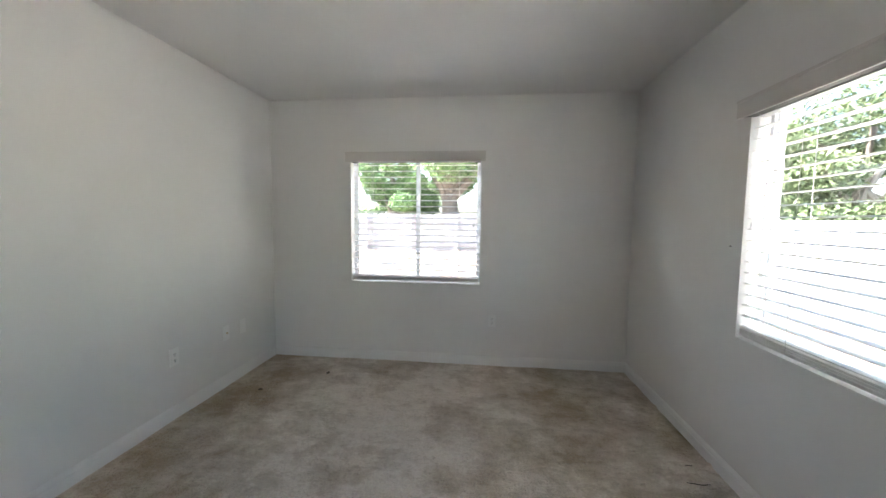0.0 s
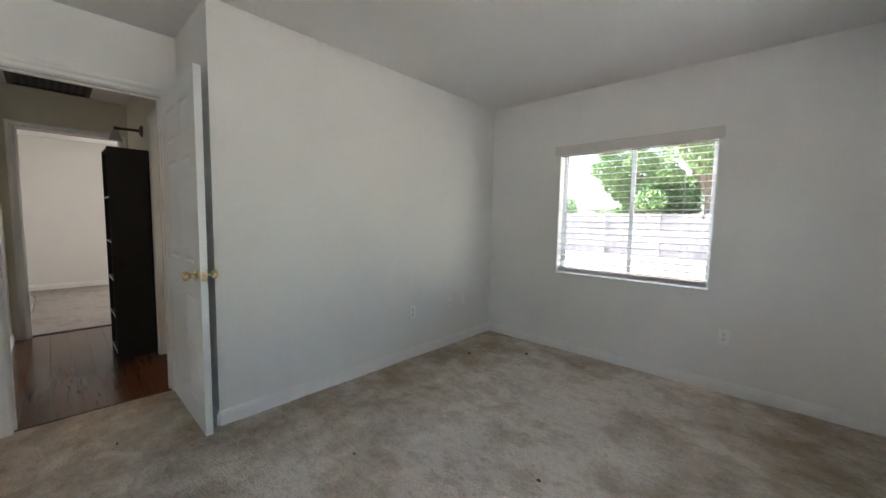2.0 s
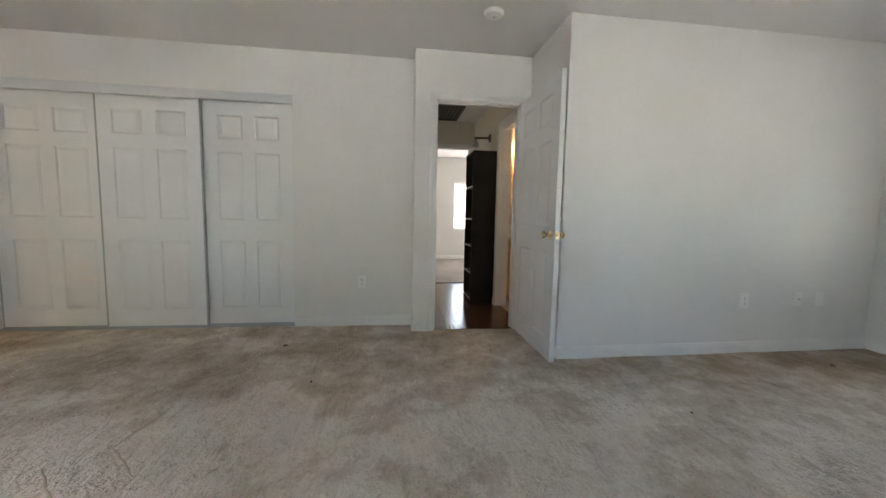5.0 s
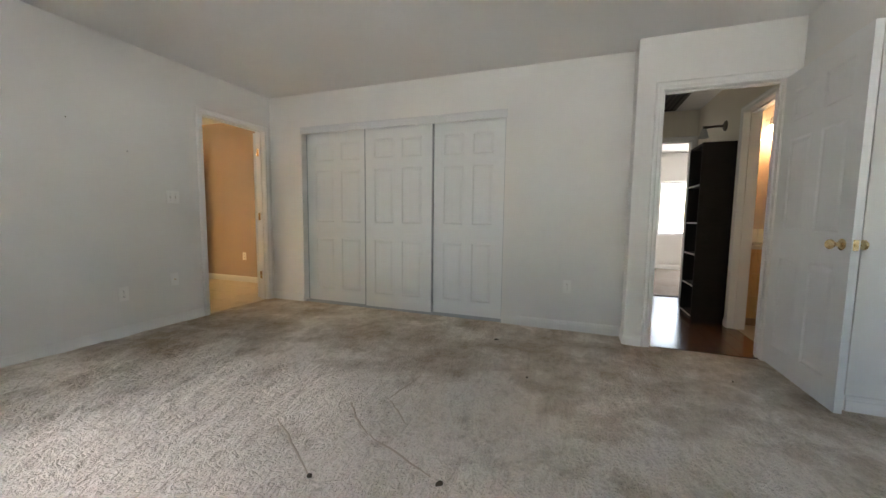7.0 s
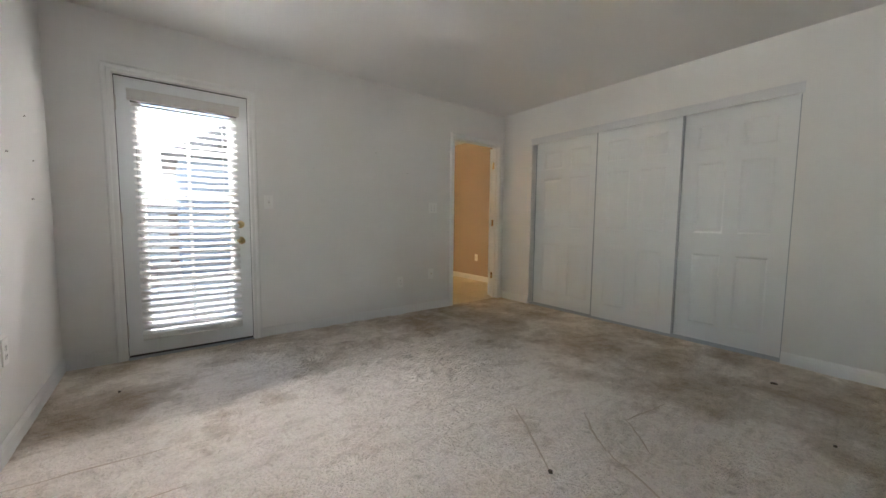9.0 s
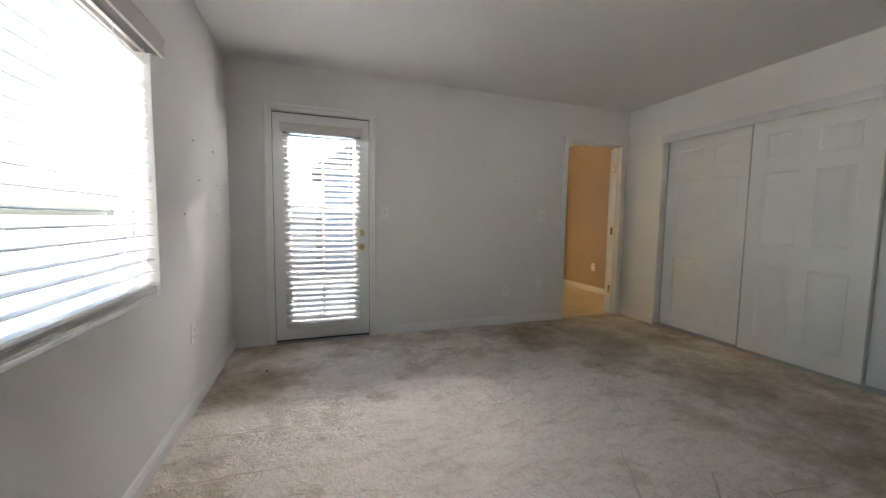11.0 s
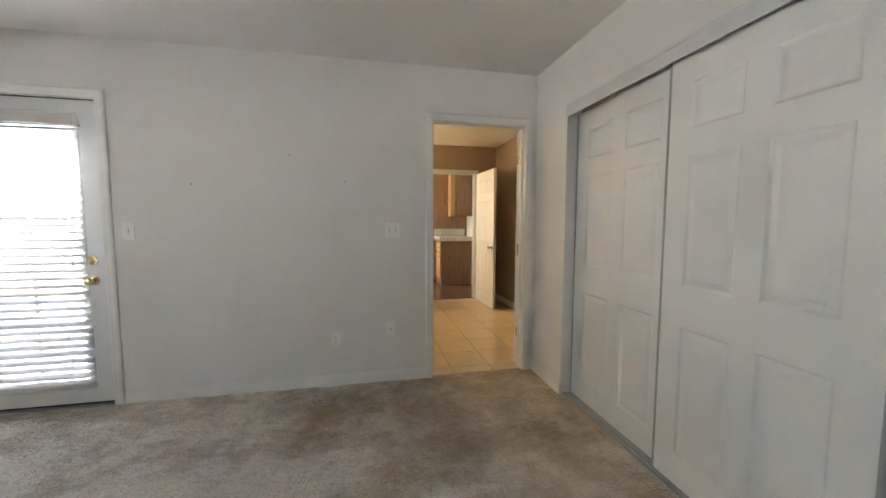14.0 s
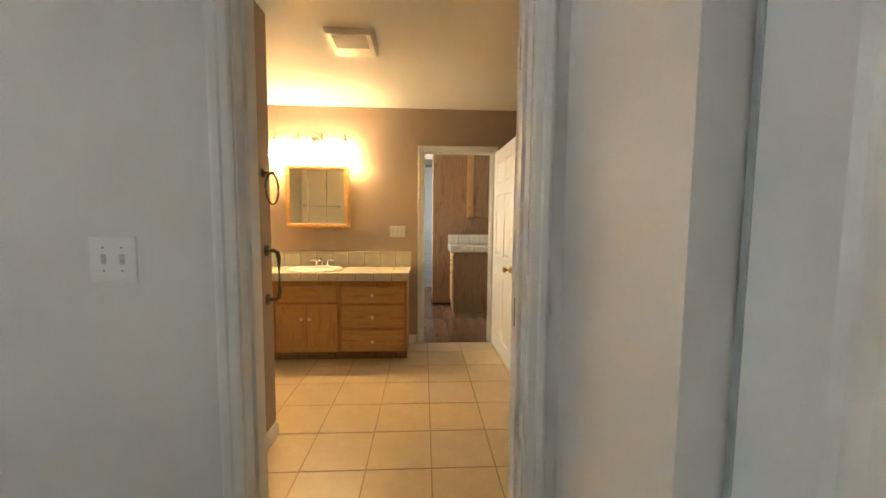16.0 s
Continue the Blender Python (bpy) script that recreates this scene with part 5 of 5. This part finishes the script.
for x, y in ((-0.145, -0.165), (0.145, -0.165), (0.145, 0.165), (-0.145, 0.165)):
    a.append(bm.verts.new((x, y, 0.0)))
    b.append(bm.verts.new((x * 0.92, y * 0.92, -0.030)))
for k in range(4):
    bm.faces.new((a[k], a[(k + 1) % 4], b[(k + 1) % 4], b[k]))
bm.faces.new(b)
part("cover", bm, PLASTIC, th)
for k in range(13):
    bm = bmesh.new()
    y = -0.02 + k * 0.0125
    box(bm, -0.105, 0.105, y, y + 0.005, -0.0335, -0.0300)
    part("louvre", bm, SHELFEDGE, th)

far_leaf = six_panel("door_utility", pose(-3.146, -7.02, 0.012, 0, 0, 91.5), 0.765, 1.985, 0.035, "white six-panel bathroom door standing open")
far_leaf["kind"] = "structure"
knob_set(far_leaf, 0.70, 0.035, 0.875)

bath_leaf = six_panel("door_bath", pose(-2.720, -4.376, 0.012, 0, 0, -155), 0.735, 2.01, 0.035, "white six-panel bathroom door folded fully open")
bath_leaf["kind"] = "structure"
knob_set(bath_leaf, 0.67, 0.035, 0.905)

# ---- utility room beyond ----
uc = thing("base_cabinet", pose(0, 0, 0), "dull oak base cabinet with a plain end panel", "cabinet")
bm = bmesh.new()
box(bm, -3.49, -2.845, -8.83, -8.33, 0.0, 0.862)
part("body", bm, OAKDULL, uc)
for z0, z1, nm in ((0.12, 0.62, "cabinet_door"), (0.65, 0.82, "drawer")):
    bm = bmesh.new()
    box(bm, -2.844, -2.826, -8.80, -8.37, z0, z1, 0.004)
    f = part(nm, bm, OAK, uc)
    bm = bmesh.new()
    lathe(bm, [(0, 0), (0.008, 0), (0.015, 0.018), (0.012, 0.026), (0, 0.028)], Matrix.Translation((-2.826, -8.46, (z1 - 0.06) if nm == "cabinet_door" else (z0 + z1) / 2)) @ Matrix.Rotation(radians(90), 4, "Y"), 12)
    part("knob", bm, BRASS, f, "small brass knob", True)
uct = thing("utility_countertop", pose(0, 0, 0), "grey-cream tiled countertop with a backsplash", "countertop")
bm = bmesh.new()
box(bm, -3.49, -2.79, -8.815, -8.29, 0.864, 0.905)
part("setting_bed", bm, GROUT, uct)
for k in range(4):
    x0 = -3.45 + k * 0.165
    slab_tile(uct, x0, x0 + 0.165, -8.288, -8.27, 0.868, 0.955)
    slab_tile(uct, x0, x0 + 0.165, -8.829, -8.815, 0.95, 1.095)
    for r in range(3):
        slab_tile(uct, x0, x0 + 0.165, -8.289 - 0.165 * (r + 1), -8.289 - 0.165 * r - 0.002, 0.906, 0.950)
uu = thing("wall_cabinet", pose(0, 0, 0), "oak wall cabinet with a framed door", "cabinet")
bm = bmesh.new()
box(bm, -3.49, -3.11, -8.83, -8.30, 1.36, 2.28)
part("body", bm, OAKDULL, uu)
bm = bmesh.new()
box(bm, -3.109, -3.090, -8.82, -8.31, 1.35, 2.27, 0.004)
box(bm, -3.089, -3.020, -8.325, -8.305, 1.345, 2.27, 0.004)
box(bm, -3.095, -3.020, -8.325, -8.305, 1.345, 1.385, 0.004)
f = part("cabinet_door", bm, OAK, uu, "oak door standing ajar")
bm = bmesh.new()
lathe(bm, [(0, 0), (0.006, 0), (0.012, 0.014), (0, 0.02)], Matrix.Translation((-3.055, -8.304, 1.53)) @ Matrix.Rotation(radians(-90), 4, "X"), 12)
part("knob", bm, BRASS, f, "small brass knob", True)
up = thing("tall_cabinet", pose(0, 0, 0), "tall dull oak cabinet with a plain side panel", "cabinet")
bm = bmesh.new()
box(bm, -3.49, -2.560, -9.45, -8.832, 0.03, 2.32, 0.003)
part("side_panel", bm, OAKDULL, up)
bm = bmesh.new()
box(bm, -3.49, -2.550, -9.45, -8.84, 0.0, 0.028)
part("base", bm, BLACKWOOD, up, "dark base strip")
white_door = six_panel("door_white", pose(-2.56, -10.74, 0.012, 0, 0, 0), 0.76, 2.0, 0.035, "white panel door of the utility room")
white_door["kind"] = "structure"

# ---- hall ----
bk = thing("bookcase", pose(-3.77, 0.585, 0), "tall narrow black-brown bookcase with pale shelf edges", "bookcase")
bw, bd, bh = 0.42, 0.28, 1.80
for x in (-bw / 2, bw / 2 - 0.02):
    bm = bmesh.new()
    box(bm, x, x + 0.02, -bd / 2, bd / 2, 0, bh, 0.001)
    part("side_panel", bm, BLACKWOOD, bk)
bm = bmesh.new()
box(bm, -bw / 2 + 0.02, bw / 2 - 0.02, bd / 2 - 0.006, bd / 2 - 0.001, 0.02, bh - 0.02)
part("back_panel", bm, BLACKWOOD, bk)
for k, z in enumerate((0.05, 0.36, 0.68, 1.0, 1.38, bh - 0.02)):
    bm = bmesh.new()
    box(bm, -bw / 2 + 0.021, bw / 2 - 0.021, -bd / 2 + 0.004, bd / 2 - 0.008, z, z + 0.018)
    sh = part("shelf", bm, BLACKWOOD, bk)
    if k < 5:
        bm = bmesh.new()
        box(bm, -bw / 2 + 0.021, bw / 2 - 0.021, -bd / 2 + 0.001, -bd / 2 + 0.0035, z + 0.002, z + 0.017)
        part("edge_strip", bm, SHELFEDGE, sh, "pale shelf edge")
bm = bmesh.new()
box(bm, -bw / 2 + 0.02, bw / 2 - 0.02, -bd / 2 + 0.02, -bd / 2 + 0.035, 0, 0.049)
part("plinth", bm, BLACKWOOD, bk)
sc = thing("wall_sconce", pose(-3.92, HN, 2.02), "dark bronze wall sconce with a grey glass shade, unlit", "wall lamp")
bm = bmesh.new()
lathe(bm, [(0, 0), (0.055, 0), (0.05, 0.012), (0.03, 0.022), (0, 0.024)], Matrix.Rotation(radians(90), 4, "X"), 22)
part("wall_plate", bm, BRONZE, sc, "", True)
bm = bmesh.new()
tube(bm, [(0, -0.02, 0), (0, -0.08, 0.0), (0, -0.15, -0.004), (0, -0.20, -0.006)], [0.014, 0.012, 0.012, 0.018], 12)
part("arm", bm, BRONZE, sc, "", True)
bm = bmesh.new()
lathe(bm, [(0.02, 0.0), (0.028, -0.02), (0.040, -0.07), (0.050, -0.095), (0.047, -0.095), (0.026, -0.03), (0.018, -0.004)], Matrix.Translation((0, -0.19, -0.02)), 22)
part("shade", bm, OPAL, sc, "grey frosted glass shade", True)
gr = thing("attic_vent", pose(-4.38, 0.165, H), "dark brown louvred vent in the hall ceiling", "vent")
bm = bmesh.new()
sweep_frame(bm, [(-0.37, -0.27), (-0.37, 0.27), (0.37, 0.27), (0.37, -0.27)], [(0, 0), (0, 0.02), (-0.03, 0.02), (-0.03, 0)], True)
bm.transform(Matrix.Rotation(radians(-90), 4, "X"))
bm.transform(Matrix.Scale(-1, 4, (0, 0, 1)) if max(v.co.z for v in bm.verts) > 0.01 else Matrix())
part("frame", bm, GRILLE, gr)
bm = bmesh.new()
box(bm, -0.345, 0.345, -0.245, 0.245, -0.003, -0.001)
part("backing", bm, SLOT, gr)
bm = bmesh.new()
box(bm, -0.34, 0.34, 0, 0.05, -0.0015, 0.0015)
mesh = to_mesh("slat", bm, GRILLE)
for k in range(9):
    piece("slat", mesh, gr, pose(0, -0.24 + k * 0.053, -0.010, 18))

hv = thing("bathroom_vanity", pose(0, 0, 0), "honey oak vanity with three drawers in the hall bathroom", "vanity")
bm = bmesh.new()
box(bm, -4.149, -3.605, 0.862, 1.90, 0.085, 0.765, 0.002)
part("body", bm, OAK, hv)
bm = bmesh.new()
box(bm, -4.149, -3.66, 0.862, 1.90, 0.0, 0.084)
part("toe_kick", bm, OAKDULL, hv)
for y0, y1 in ((0.885, 1.33), (1.36, 1.86)):
    for z0, z1 in ((0.545, 0.74), (0.318, 0.53), (0.09, 0.305)):
        bm = bmesh.new()
        box(bm, -3.604, -3.586, y0, y1, z0, z1, 0.004)
        f = part("drawer", bm, OAK, hv)
        bm = bmesh.new()
        lathe(bm, [(0, 0), (0.008, 0), (0.016, 0.018), (0.012, 0.026), (0, 0.028)], Matrix.Translation((-3.586, (y0 + y1) / 2, (z0 + z1) / 2)) @ Matrix.Rotation(radians(90), 4, "Y"), 12)
        part("knob", bm, KNOB, f, "round cream knob", True)
hc = thing("vanity_countertop", pose(0, 0, 0), "cream countertop with a tiled backsplash", "countertop")
bm = bmesh.new()
box(bm, -4.149, -3.575, 0.858, 1.92, 0.766, 0.806, 0.006)
part("top", bm, COUNTERTILE, hc)
for k in range(7):
    slab_tile(hc, -4.149, -4.137, 0.86 + k * 0.15, 1.008 + k * 0.15, 0.808, 0.955)
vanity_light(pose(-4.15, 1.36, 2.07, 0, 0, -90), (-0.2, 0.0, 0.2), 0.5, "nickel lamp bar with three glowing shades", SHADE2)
hm = thing("medicine_cabinet", pose(0, 0, 0), "oak framed mirror cabinet in the hall bathroom", "medicine cabinet")
bm = bmesh.new()
box(bm, -4.149, -4.02, 1.22, 1.75, 1.24, 1.80, 0.004)
part("body", bm, OAK, hm)
bm = bmesh.new()
box(bm, -4.019, -4.012, 1.26, 1.71, 1.28, 1.76)
part("mirror_door", bm, MIRROR, hm, "mirror glass door")
cab = thing("cable", pose(0, 0, 0), "thin pale cable curling up by the doorway", "cable")
bm = bmesh.new()
tube(bm, [(-5.10, -0.14, 0.45), (-5.12, -0.08, 0.42), (-5.14, -0.04, 0.36), (-5.15, -0.06, 0.25), (-5.16, -0.10, 0.12), (-5.2, -0.12, 0.012), (-5.4, -0.2, 0.012)], 0.006, 8)
part("cord", bm, OPAL, cab, "", True)
# windows of the rooms beyond; the utility room's is unseen, added for light
slider_window("window_4", pose(-8.25, 0.96, 0, 0, 0, 90), 1.44, 0.72, 1.85, "bright sliding window of the far room", 0.5)
slider_window("unseen_window_5", pose(-1.52, -8.2, 0, 0, 0, -90), 1.60, 0.9, 2.1, "unseen utility room window, added to let light in", 0.5)


# ---- outdoors ----
bm = bmesh.new()
box(bm, -900, 900, -900, 900, -0.36, -0.26)
setting("ground", bm, GROUND, "dry bare yard with fallen leaves")
bm = bmesh.new()
box(bm, -0.2, 5.0, -8.6, S - 0.16, -0.255, -0.06)
setting("patio", bm, CONCRETE, "pale concrete patio outside the garden door")
# unseen roof slab, overhanging far enough to keep direct sun out of the rooms
bm = bmesh.new()
box(bm, -9.9, E + OUT + 0.45, S - 0.5, N + OUT + 0.45, H + 0.121, H + 0.25)
box(bm, -8.8, -0.1, -11.4, S - 0.5, H + 0.121, H + 0.25)
setting("sunblock_roof", bm, SHINGLE, "unseen grey roof slab and overhang, added to block the sun")


def fence(m, count, h, label, wd=0.14):
    th = thing("fence", m, label, "fence")
    made = []
    for v in range(3):
        bm = bmesh.new()
        w, c = wd - 0.012 + 0.002 * v, 0.03
        pts = [(0, 0), (w, 0), (w, h - c), (w - c, h), (c, h), (0, h - c)]
        a = [bm.verts.new((x, 0, z)) for x, z in pts]
        b = [bm.verts.new((x, 0.018, z)) for x, z in pts]
        bm.faces.new(a)
        bm.faces.new(b[::-1])
        for k in range(6):
            bm.faces.new((a[k], a[(k + 1) % 6], b[(k + 1) % 6], b[k]))
        made.append(to_mesh("picket", bm, FENCE))
    rng = random.Random(5)
    for k in range(count):
        piece("picket", made[k % 3], th, pose(k * wd, 0, rng.uniform(-0.03, 0.02), 0, rng.uniform(-0.5, 0.5), 0))
    for z in (0.35, h - 0.35):
        bm = bmesh.new()
        box(bm, 0, count * wd, -0.05, -0.001, z - 0.045, z + 0.045)
        part("rail", bm, FENCE, th)
    for k in range(0, int(count * wd / 2.4) + 1):
        bm = bmesh.new()
        box(bm, k * 2.4, k * 2.4 + 0.09, -0.14, -0.051, 0, h)
        part("post", bm, FENCE, th)
    return th


fence(pose(-18.0, 19.0, -0.26), 200, 1.95, "weathered grey wooden fence with dog-ear pickets")


def block_wall(m, length, rows, label):
    th = thing("block_wall", m, label, "garden wall")
    bm = bmesh.new()
    box(bm, 0, length, 0.012, 0.13, 0, rows * 0.2)
    part("core", bm, GROUT, th)
    bm = bmesh.new()
    box(bm, 0.003, 0.395, 0, 0.145, 0.003, 0.195, 0.004)
    mesh = to_mesh("block", bm, BLOCK)
    for r in range(rows):
        for k in range(int(length / 0.4)):
            piece("block", mesh, th, pose(k * 0.4 + (0.2 if r % 2 else 0), 0, r * 0.2))
    bm = bmesh.new()
    box(bm, -0.02, length + 0.22, -0.02, 0.165, rows * 0.2, rows * 0.2 + 0.055, 0.006)
    part("cap", bm, BLOCK, th)
    return th


block_wall(pose(5.6, 17.0, -0.26, 0, 0, -90), 24.0, 8, "pale block garden wall in the sun")


def leaves(name, centres, count, size, mat, parent, seed):
    rng = np.random.RandomState(seed)
    pick = rng.randint(0, len(centres), count)
    c = np.array([q[:3] for q in centres])[pick]
    r = np.array([q[3] for q in centres])[pick]
    d = rng.normal(size=(count, 3))
    d /= np.linalg.norm(d, axis=1)[:, None]
    p = c + d * (r * rng.uniform(0.45, 1.0, count) ** 0.6)[:, None] * np.array([1.15, 1.15, 0.8])
    a = rng.normal(size=(count, 3))
    a /= np.linalg.norm(a, axis=1)[:, None]
    b = np.cross(a, rng.normal(size=(count, 3)))
    b /= np.linalg.norm(b, axis=1)[:, None]
    s = size * rng.uniform(0.6, 1.3, count)[:, None]
    quads = np.stack([p - a * s, p + b * s * 0.5, p + a * s, p - b * s * 0.5], axis=1).reshape(-1, 3)
    me = bpy.data.meshes.new(name)
    me.from_pydata(quads.tolist(), [], [(4 * k, 4 * k + 1, 4 * k + 2, 4 * k + 3) for k in range(count)])
    me.materials.append(mat)
    ob = new(name, me)
    ob.parent = parent
    return tagged(ob, "crown of many small green leaves")


def tree(m, h, spread, limbs, count, label, seed, mat, girth=0.28, size=0.16, low=0.35):
    th = thing("tree", m, label, "tree")
    rng = random.Random(seed)
    bm = bmesh.new()
    tube(bm, [(0, 0, -0.1), (0.05, 0, h * 0.18), (-0.04, 0.06, h * 0.38), (0.05, 0.02, h * 0.62)], [girth * 1.3, girth, girth * 0.8, girth * 0.35], 12)
    centres = [(0, 0, h * 0.8, spread * 0.5)]
    for k in range(limbs):
        ang = 2 * math.pi * (k + rng.uniform(-0.3, 0.3)) / limbs
        z0 = h * rng.uniform(0.22, 0.5)
        z1 = h * rng.uniform(low + 0.1, 0.95)
        rr = spread * rng.uniform(0.45, 1.0)
        tip = (math.cos(ang) * rr, math.sin(ang) * rr, z1)
        tube(bm, [(0, 0, z0), (tip[0] * 0.4, tip[1] * 0.4, z0 + (z1 - z0) * 0.55), tip], [girth * 0.5, girth * 0.3, girth * 0.08], 8)
        for f in (0.55, 0.8, 1.0):
            centres.append((tip[0] * f + rng.uniform(-0.3, 0.3), tip[1] * f + rng.uniform(-0.3, 0.3), z0 + (z1 - z0) * (0.2 + 0.8 * f), spread * rng.uniform(0.16, 0.30)))
    part("trunk", bm, BARK, th, "grey bark trunk with limbs", True)
    leaves("crown", centres, count, size, mat, th, seed)
    return th


tree(pose(-1.7, 20.6, -0.26), 8.6, 4.4, 12, 32000, "large green tree with a forked grey trunk behind the fence", 3, LEAF, 0.50, 0.085, 0.42)
tree(pose(-5.0, 21.0, -0.26), 6.4, 2.6, 11, 34000, "leafy green tree behind the fence", 8, LEAF, 0.22, 0.075, 0.25)
tree(pose(-3.4, 24.5, -0.26), 6.2, 3.2, 11, 30000, "leafy green tree further back", 12, LEAF, 0.22, 0.08, 0.1)
tree(pose(3.2, 21.5, -0.26), 6.8, 3.6, 11, 26000, "green shade tree beyond the fence", 9, LEAF, 0.30, 0.085, 0.3)
for k, (x, y, h, s) in enumerate(((-8.2, 22.0, 2.9, 2.2), (-11.6, 22.5, 2.8, 2.2), (-15.0, 22.0, 3.2, 2.3))):
    tree(pose(x, y, -0.26), h, s, 9, 16000, "low green tree behind the fence", 20 + k, LEAF, 0.14, 0.06, 0.1)
for k, (x, y, h, s) in enumerate(((7.6, 15.6, 6.6, 2.7), (8.2, 12.0, 6.2, 2.7), (8.0, 8.6, 5.8, 2.5), (7.8, 5.2, 5.4, 2.4), (8.4, 1.8, 5.6, 2.5), (8.2, -2.4, 5.0, 2.3), (8.6, -5.8, 5.4, 2.4))):
    tree(pose(x, y, -0.26), h, s, 13, 42000, "dusty green tree behind the garden wall", 40 + k, LEAFDARK, 0.16, 0.055, 0.0)

# neighbouring house with lapped siding
nb = thing("neighbour_house", pose(-3.4, -10.4, -0.26), "grey-blue neighbouring house with lapped siding", "house")
bm = bmesh.new()
box(bm, 0, 4.0, -4.0, -0.03, 0, 2.6)
part("wall", bm, SIDING, nb)
bm = bmesh.new()
box(bm, 0, 4.0, -0.028, 0.0, 0, 0.14)
mesh = to_mesh("siding_board", bm, SIDING)
for k in range(18):
    piece("siding_board", mesh, nb, pose(0, 0.004, 0.02 + k * 0.145, -3, 0, 0))
bm = bmesh.new()
vs = [bm.verts.new(p) for p in ((-0.3, 0.3, 2.6), (4.3, 0.3, 2.6), (2.0, 0.3, 4.1), (-0.3, -4.2, 2.6), (4.3, -4.2, 2.6), (2.0, -4.2, 4.1))]
for f in ((0, 1, 2), (3, 5, 4), (0, 2, 5, 3), (1, 4, 5, 2), (0, 3, 4, 1)):
    bm.faces.new([vs[i] for i in f])
part("roof", bm, SHINGLE, nb, "grey shingle gable roof")
block_wall(pose(6.0, -13.0, -0.26, 0, 0, 180), 5.6, 8, "pale block wall behind the patio")


# ---- floor pieces ----
tiles("floor_bath", -3.48, -0.35, BS, S - 0.022, 0.3425, 0.3425, -2.12, -6.445, 0.0045, TILE, "beige ceramic tile bathroom floor", "tile", joint=FLOORGROUT)
tiles("floor_hall_bath", -4.15, WN - 0.12, HN + 0.06, 3.2, 0.3425, 0.3425, -4.1, 0.8, 0.0045, TILE, "beige tile floor of the hall bathroom", "tile", joint=FLOORGROUT)
tiles("floor_hall", HW - 0.055, WD - 0.03, HS, HN + 0.055, 1.2, 0.125, -4.6, HS, 0.0012, PLANK, "red-brown laminate plank floor in the hall", "plank", top=0.002, stagger=0.43, joint=SLOT, bevel=0.0008)
tiles("floor_utility", -3.5, -1.55, -10.8, BS, 0.15, 1.2, -3.45, -10.4, 0.0015, PLANK2, "grey-brown plank floor of the utility room", "plank", top=0.0, stagger=0.0, joint=SLOT, bevel=0.0008)
